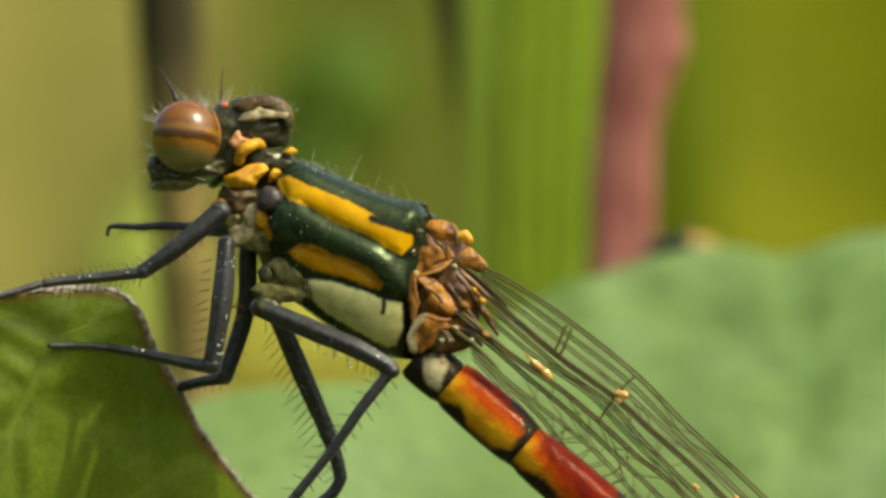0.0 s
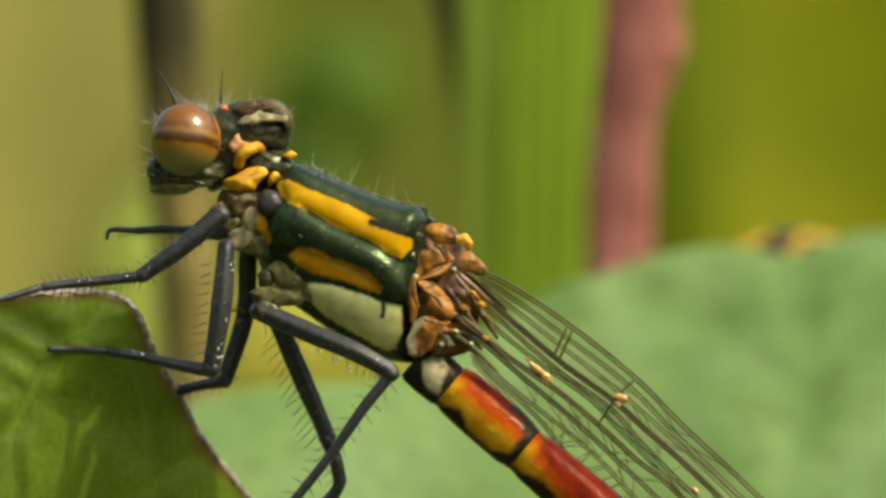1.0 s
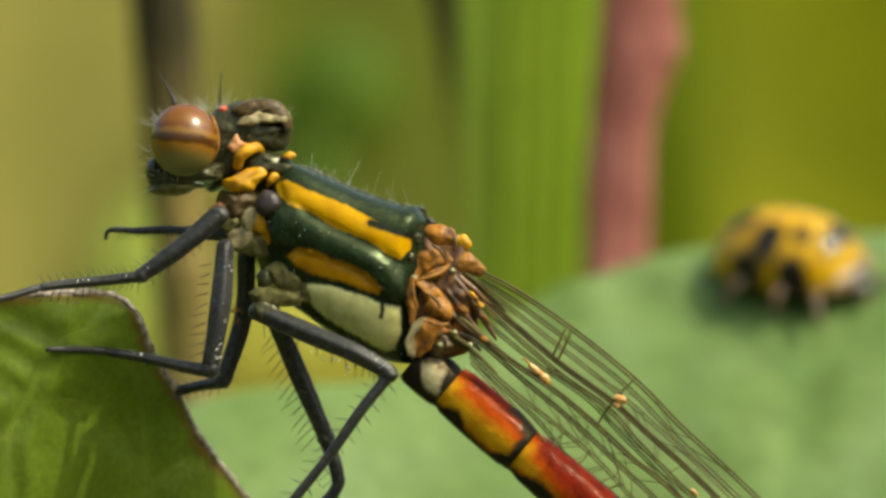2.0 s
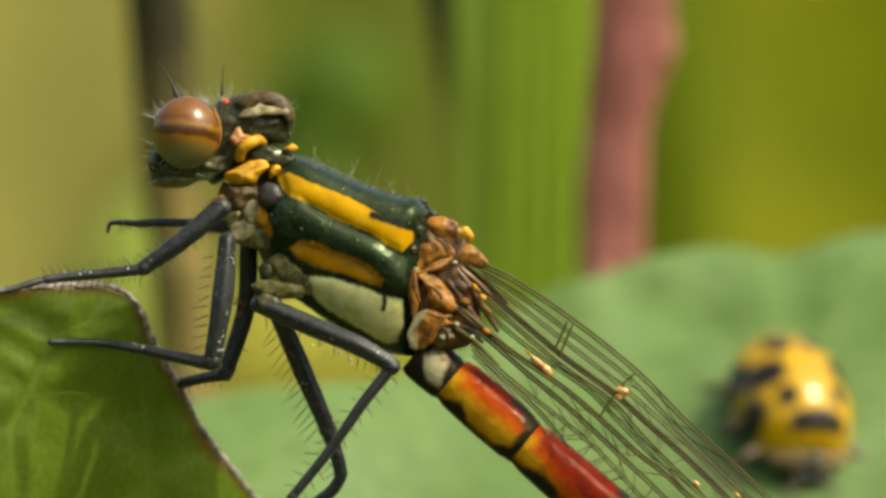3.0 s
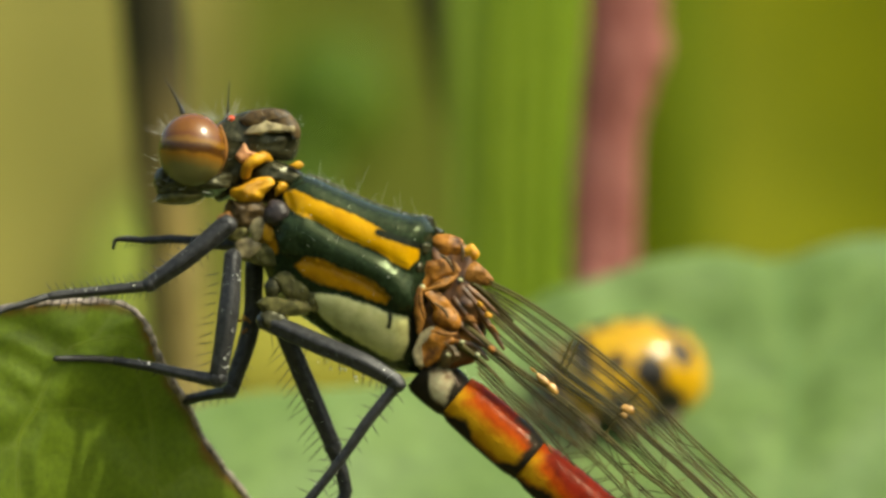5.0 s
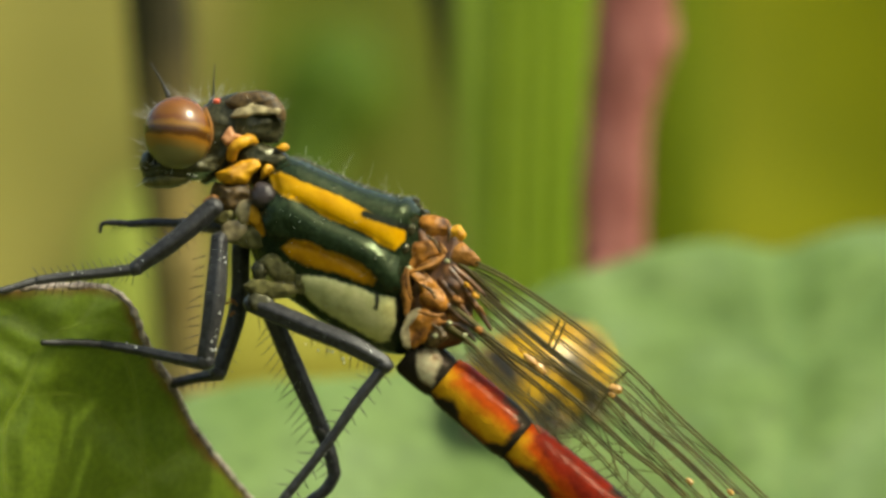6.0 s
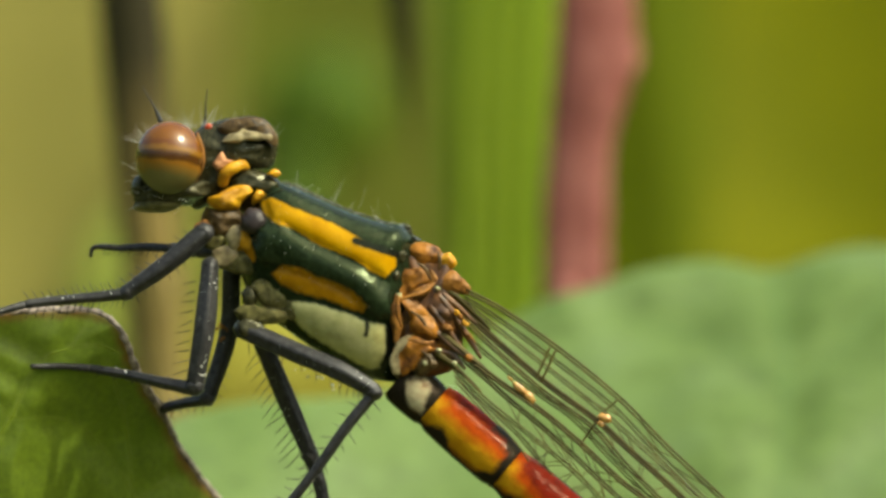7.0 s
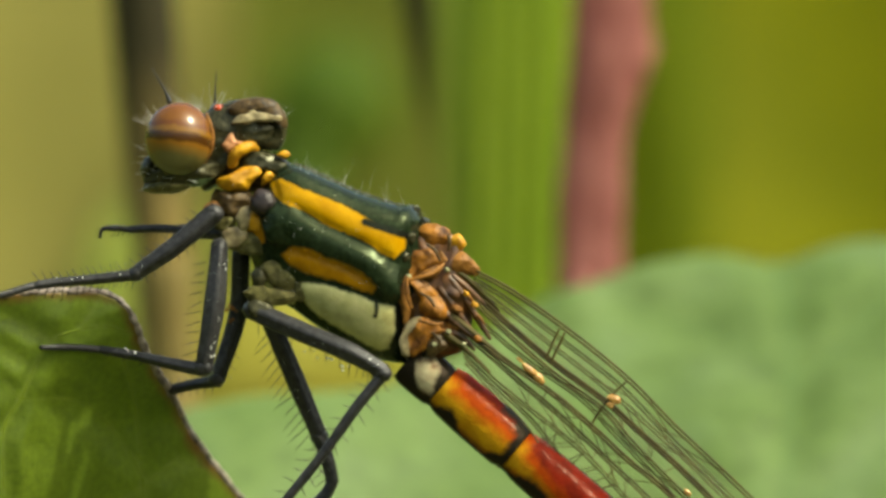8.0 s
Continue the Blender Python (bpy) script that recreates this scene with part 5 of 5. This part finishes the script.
    # abdomen
    segment(d, (-0.54, -0.3, -2.37), (0.30, -0.4, -3.06), 0.567, 0.567, first=True)
    knots = [(0.30, -0.4, -3.00), (2.04, -0.7, -4.50), (4.99, -1.1, -7.01), (7.92, -1.3, -9.52), (10.86, -1.4, -12.05), (13.67, -1.4, -14.59), (15.81, -1.4, -16.60)]
    for k, (a, b) in enumerate(zip(knots[:-1], knots[1:])):
        segment(d, a, b, 0.621, 0.634, long_back=k > 0)

    # wings, folded together over the back
    fore = [
        (0.027, [(1.08, -0.26), (1.94, -0.70), (3.35, -1.67), (4.77, -2.82), (5.83, -3.89), (7.24, -5.20), (9.07, -6.95), (11.77, -9.31)]),
        (0.020, [(1.04, -0.42), (1.86, -0.92), (3.19, -1.90), (4.52, -2.93), (5.62, -4.05), (6.91, -5.31), (8.73, -7.02), (11.50, -9.38)]),
        (0.019, [(1.00, -0.51), (1.78, -1.11), (3.04, -2.09), (4.31, -3.09), (5.18, -3.85), (6.59, -5.14), (8.42, -6.98), (11.16, -9.42)]),
        (0.043, [(0.80, -0.47), (1.50, -1.17), (2.93, -2.39), (4.20, -3.32), (5.02, -4.05), (6.18, -5.09), (7.99, -6.88), (10.76, -9.46)]),
        (0.027, [(0.77, -0.61), (1.46, -1.35), (2.86, -2.58), (4.13, -3.50), (4.86, -4.32), (5.94, -5.40), (7.65, -7.06), (10.35, -9.49)]),
        (0.020, [(1.05, -1.31), (1.98, -2.09), (2.79, -2.69), (3.67, -3.31), (4.41, -4.09), (5.43, -5.14), (7.18, -7.06), (9.88, -9.49)])]
    hind = [
        (0.035, [(0.62, -1.40), (1.30, -1.97), (2.07, -2.54), (2.92, -3.12), (3.86, -3.90), (4.74, -4.71), (5.62, -5.41), (7.10, -6.94), (9.33, -9.30)]),
        (0.028, [(0.62, -1.55), (1.32, -2.13), (2.11, -2.82), (2.96, -3.52), (3.75, -4.23), (4.47, -4.91), (5.24, -5.63), (6.63, -7.03), (8.86, -9.30)]),
        (0.020, [(0.80, -2.11), (1.54, -2.82), (2.35, -3.47), (3.16, -4.10), (3.93, -4.78), (4.54, -5.45), (5.14, -6.06), (6.16, -7.01), (8.32, -9.23)]),
        (0.020, [(0.84, -2.25), (1.63, -3.01), (2.38, -3.71), (2.92, -4.37), (3.39, -5.05), (3.79, -5.66), (4.27, -6.26), (5.28, -7.28), (7.51, -9.10)]),
        (0.017, [(0.86, -2.39), (1.63, -3.20), (2.27, -3.90), (2.71, -4.55), (3.02, -5.14), (3.29, -5.76), (3.66, -6.40), (4.54, -7.41), (6.70, -8.96)])]
    net = [(3.2, 7, 1.1), (3.2, 7, 1.2), (3.2, 7, 1.0), (3.0, 7, 0.8), (1.9, 7, 0.55)]
    hnet = [(2.4, 8, 0.7), (1.9, 8, 0.6), (2.2, 8, 0.42), (2.6, 8, 0.38)]
    wing(d, "forewing", fore, -0.75, -1.2, net, 21)
    wing(d, "forewing", fore, 0.35, 0.1, net, 22, (-0.04, -0.06))
    wing(d, "hindwing", hind, -0.95, -1.3, hnet, 23)
    wing(d, "hindwing", hind, 0.15, -0.1, hnet, 24, (-0.045, -0.065))
    for pts in ([(3.19, -0.88, -1.70), (3.06, -0.88, -2.00), (2.85, -0.88, -2.46)], [(3.06, -0.88, -1.62), (2.91, -0.88, -1.95), (2.74, -0.88, -2.35)],
                [(4.66, -0.95, -2.86), (4.35, -0.95, -3.15), (4.08, -0.95, -3.50), (3.78, -0.95, -3.96)]):
        part("nodal_vein", tube(pts, [0.024, 0.032, 0.028], 7, 4), M_VEIN, d)
    fuzz(d)
    # Amber beads added where the membrane catches bright glints.
    for c, size, turn in (((2.36, -1.12, -2.60), (0.21, 0.06, 0.085), (0, 42, 0)), ((2.58, -1.12, -2.80), (0.17, 0.06, 0.095), (0, 46, 0)), ((2.12, -1.10, -2.36), (0.09, 0.04, 0.035), (0, 40, 0)),
                          ((4.36, -1.1, -3.28), (0.165, 0.07, 0.105), (0, 20, 0)), ((4.28, -1.1, -3.42), (0.09, 0.05, 0.07), (0, 30, 0)),
                          ((6.11, -1.2, -5.48), (0.10, 0.05, 0.06), (0, 42, 0)), ((7.07, -1.25, -5.74), (0.09, 0.05, 0.06), (0, 42, 0))):
        part("wing_node", blob(c, size, turn, 0.3, 4 + c[0], 3), M_WINGGLINT, d, "amber bead standing for a glint on the wing")
    return d


fly = damselfly()


# ---- the ladybird ----
def ladybird_material():
    n = Nodes("yellow_wing_case", 0.16, spec=0.28)
    yel = n.ramp(n.noise(1.2, 3), [(0.3, (0.36, 0.195, 0.004)), (0.7, (0.47, 0.275, 0.008))])
    n.colour(n.mix(n.mask("spot", 0.05, 0.04, 2), yel, (0.012, 0.010, 0.008)))
    n.bump(n.noise(10, 2), 0.006, 0.4)
    return n.m


M_CASE = ladybird_material()
M_BEETLE = simple("black_beetle_cuticle", (0.008, 0.007, 0.006), (0.02, 0.017, 0.014), 0.25, 4, 0.01, 14)
M_BEETLELEG = simple("brown_beetle_leg", (0.045, 0.025, 0.010), (0.13, 0.075, 0.035), 0.4, 4, 0.01, 14)
M_CREAM = simple("tan_pronotum", (0.10, 0.058, 0.022), (0.24, 0.15, 0.07), 0.35, 3, 0.006, 10)


def ladybird():
    """x forward, z up, feet at z 0."""
    b = new("ladybird")
    b.empty_display_size = 0.001
    b["base"] = [0, 0, 0]
    tagged(b, "small yellow ladybird with black spots, walking over a leaf", "ladybird")
    a, w, h = 1.82, 1.40, 1.95
    for side in (1, -1):
        vs, fs = [], []
        n, m = 30, 24
        for lay in (0, 1):
            k = 1 - 0.05 * lay
            o = len(vs)
            for i in range(n + 1):
                for j in range(m + 1):
                    u = math.pi * i / n
                    v = 0.5 * math.pi * j / m
                    x = math.cos(u) * a * k
                    r = math.sin(u) ** (0.56 if u < math.pi / 2 else 0.75)
                    vs.append((x - 0.35, side * (0.006 + math.sin(v) * w * r * k), 0.42 + math.cos(v) ** 0.9 * h * 0.78 * r * k))
            for i in range(n):
                for j in range(m):
                    q = (o + i * (m + 1) + j, o + i * (m + 1) + j + 1, o + (i + 1) * (m + 1) + j + 1, o + (i + 1) * (m + 1) + j)
                    fs.append(q if (side > 0) == (lay == 0) else q[::-1])
        me = mesh("wing_case", vs, fs)
        x, y = np.array([v[0] for v in vs]), np.array([abs(v[1]) for v in vs])
        d = np.full(len(vs), 9.0)
        # The two outer spots are stretched to paint the lower flank's shade as well.
        for cx, cy, rx, ry in ((1.02, 0.24, 0.24, 0.52), (0.36, 0.62, 0.26, 0.24), (-0.42, 0.90, 0.40, 0.40), (0.45, 1.36, 0.48, 0.28), (-1.28, 0.46, 0.34, 0.34), (-0.90, 1.40, 0.56, 0.28)):
            d = np.minimum(d, (np.hypot((x - cx) / rx, (y - cy) / ry) - 1) * 0.25)
        d = np.minimum(d, y - 0.006)
        store(me, "spot", d)
        linked("wing_case", me, M_CASE, b, "glossy yellow wing case with black spots")
    part("belly", blob((-0.3, 0, 0.55), (1.45, 1.32, 0.38), (0, 0, 0), 0.05, 1), M_BEETLELEG, b, "brown underside")
    pro = part("pronotum", blob((1.22, 0, 0.52), (0.40, 1.05, 0.48), (0, 55, 0), 0.04, 2), M_CREAM, b, "tan pronotum with a black middle")
    part("mark", blob((1.30, 0, 0.54), (0.36, 0.50, 0.45), (0, 55, 0), 0.15, 3), M_BEETLE, pro, "black middle mark")
    head = part("head", blob((1.64, 0, 0.34), (0.28, 0.52, 0.28), (0, 20, 0), 0.05, 4), M_BEETLE, b)
    for sy in (1, -1):
        part("eye", blob((1.72, sy * 0.42, 0.40), (0.14, 0.13, 0.15)), M_BEETLE, head)
        part("antenna", tube([(1.84, sy * 0.25, 0.32), (2.06, sy * 0.5, 0.34), (2.18, sy * 0.72, 0.28)], [0.05, 0.04, 0.07], 8), M_BEETLELEG, head)
        for x, reach in ((0.9, 0.6), (0.1, 0.1), (-0.7, -0.6)):
            part("leg", tube([(x, sy * 0.8, 0.45), (x + reach * 0.4, sy * 1.45, 0.50), (x + reach * 0.7, sy * 1.70, 0.22), (x + reach, sy * 1.82, 0.03)],
                             [0.13, 0.12, 0.08, 0.06], 8), M_BEETLELEG, b)
    for ob in b.children_recursive:
        ob.data.transform(Matrix.Scale(1.16, 4))
    return b


beetle = ladybird()


def crawl(t, x, z, heading, lift=0.0):
    """Pose on the dock leaf at (x, z) mm; heading in degrees in the picture plane, 0 to the right, 90 up."""
    y = big_depth(x, z)
    e = 0.1
    nrm = Vector((-(big_depth(x + e, z) - big_depth(x - e, z)) / (2 * e), 1, -(big_depth(x, z + e) - big_depth(x, z - e)) / (2 * e))).normalized() * -1
    nrm = (nrm + Vector((0.16, 0, 0))).normalized()
    f = Vector((math.cos(radians(heading)), 0, math.sin(radians(heading))))
    f = (f - nrm * f.dot(nrm)).normalized()
    s = nrm.cross(f)
    p = Vector((x, y, z)) + nrm * (0.18 + lift)
    m = Matrix((f, s, nrm)).transposed().to_4x4()
    m.translation = (p.x * MM, p.y * MM, p.z * MM + HEIGHT)
    return t, m


def poised(t, foot, heading, up):
    """A pose by the point under the beetle, its heading in the x-z plane and its back's direction."""
    u = Vector(up).normalized()
    f = Vector((math.cos(radians(heading)), 0, math.sin(radians(heading))))
    f = (f - u * f.dot(u)).normalized()
    m = Matrix((f, u.cross(f), u)).transposed().to_4x4()
    m.translation = (foot[0] * MM, foot[1] * MM, foot[2] * MM + HEIGHT)
    return t, m


def motions():
    # the insect and its leaf sway as one about the insect's middle
    level = Matrix.Translation((0, 0, HEIGHT))
    for ob in (fly, perch):
        rest = ob.matrix_basis.copy()
        walk(ob, [(t, pose(x * MM, 0, z * MM) @ level @ pose(0, 0, 0, 0, lean, 0) @ level.inverted() @ rest) for t, x, z, lean, away in SWAY])
    # the stems swing from their foot
    for ob, share in ((red_stem, 1.0), (green_stem, 1.0), (thin_stem, 1.0), (dead_stem, 0.62)):
        rest = ob.matrix_basis.copy()
        walk(ob, [(t, rest @ pose(0, 0, 0, 0, math.degrees(math.atan2(share * away, 1000 * HEIGHT)), 0)) for t, x, z, lean, away in SWAY])
    walk(beetle, [
        poised(0.0, (6.95, 29.6, -1.70), 100, (0.2, 0.7, 0.5)), poised(0.2, (7.7, 29.8, -2.7), 45, (0.1, 0.5, 0.8)), poised(0.5, (8.7, 29.8, -2.6), -5, (0, 0.3, 0.95)),
        poised(0.8, (9.6, 29.8, -2.05), 4, (0, 0.3, 0.95)), poised(1.0, (10.2, 29.8, -1.62), 6, (0, 0.4, 0.9)), poised(1.2, (10.2, 29.7, -1.45), 10, (0, 0.42, 0.9)),
        poised(1.3, (10.1, 29.5, -0.9), 10, (0, 0.5, 0.86)), poised(1.5, (10.1, 28.6, 0.0), 4, (-0.06, 0.38, 0.92)), poised(1.7, (9.9, 27.6, -0.1), -8, (-0.1, 0.32, 0.94)),
        crawl(2.2, 10.0, -2.2, -62), crawl(2.8, 8.98, -4.75, -92), crawl(3.0, 9.25, -5.08, -92), crawl(3.4, 9.38, -5.15, -94), crawl(3.6, 9.15, -5.20, -122),
        crawl(3.8, 8.05, -5.16, -163), crawl(4.0, 7.30, -4.82, -172), crawl(4.2, 6.95, -4.85, -174), crawl(4.4, 6.22, -4.68, -172), crawl(4.6, 5.35, -4.1, -168),
        crawl(4.7, 5.45, -3.95, -165), crawl(5.3, 3.87, -4.08, -152), crawl(5.8, 3.1, -4.1, -142, 0.15), crawl(5.9, 2.85, -4.15, -140, 0.15), crawl(6.0, 2.35, -4.5, -138, 0.15),
        crawl(6.2, 1.2, -5.5, -134), crawl(6.3, 0.99, -6.17, -128), crawl(6.4, 0.60, -7.40, -122), crawl(6.5, 0.45, -9.30, -116), crawl(6.7, 0.1, -11.0, -105),
        crawl(8.0, 0.0, -13.4, -95)])


motions()
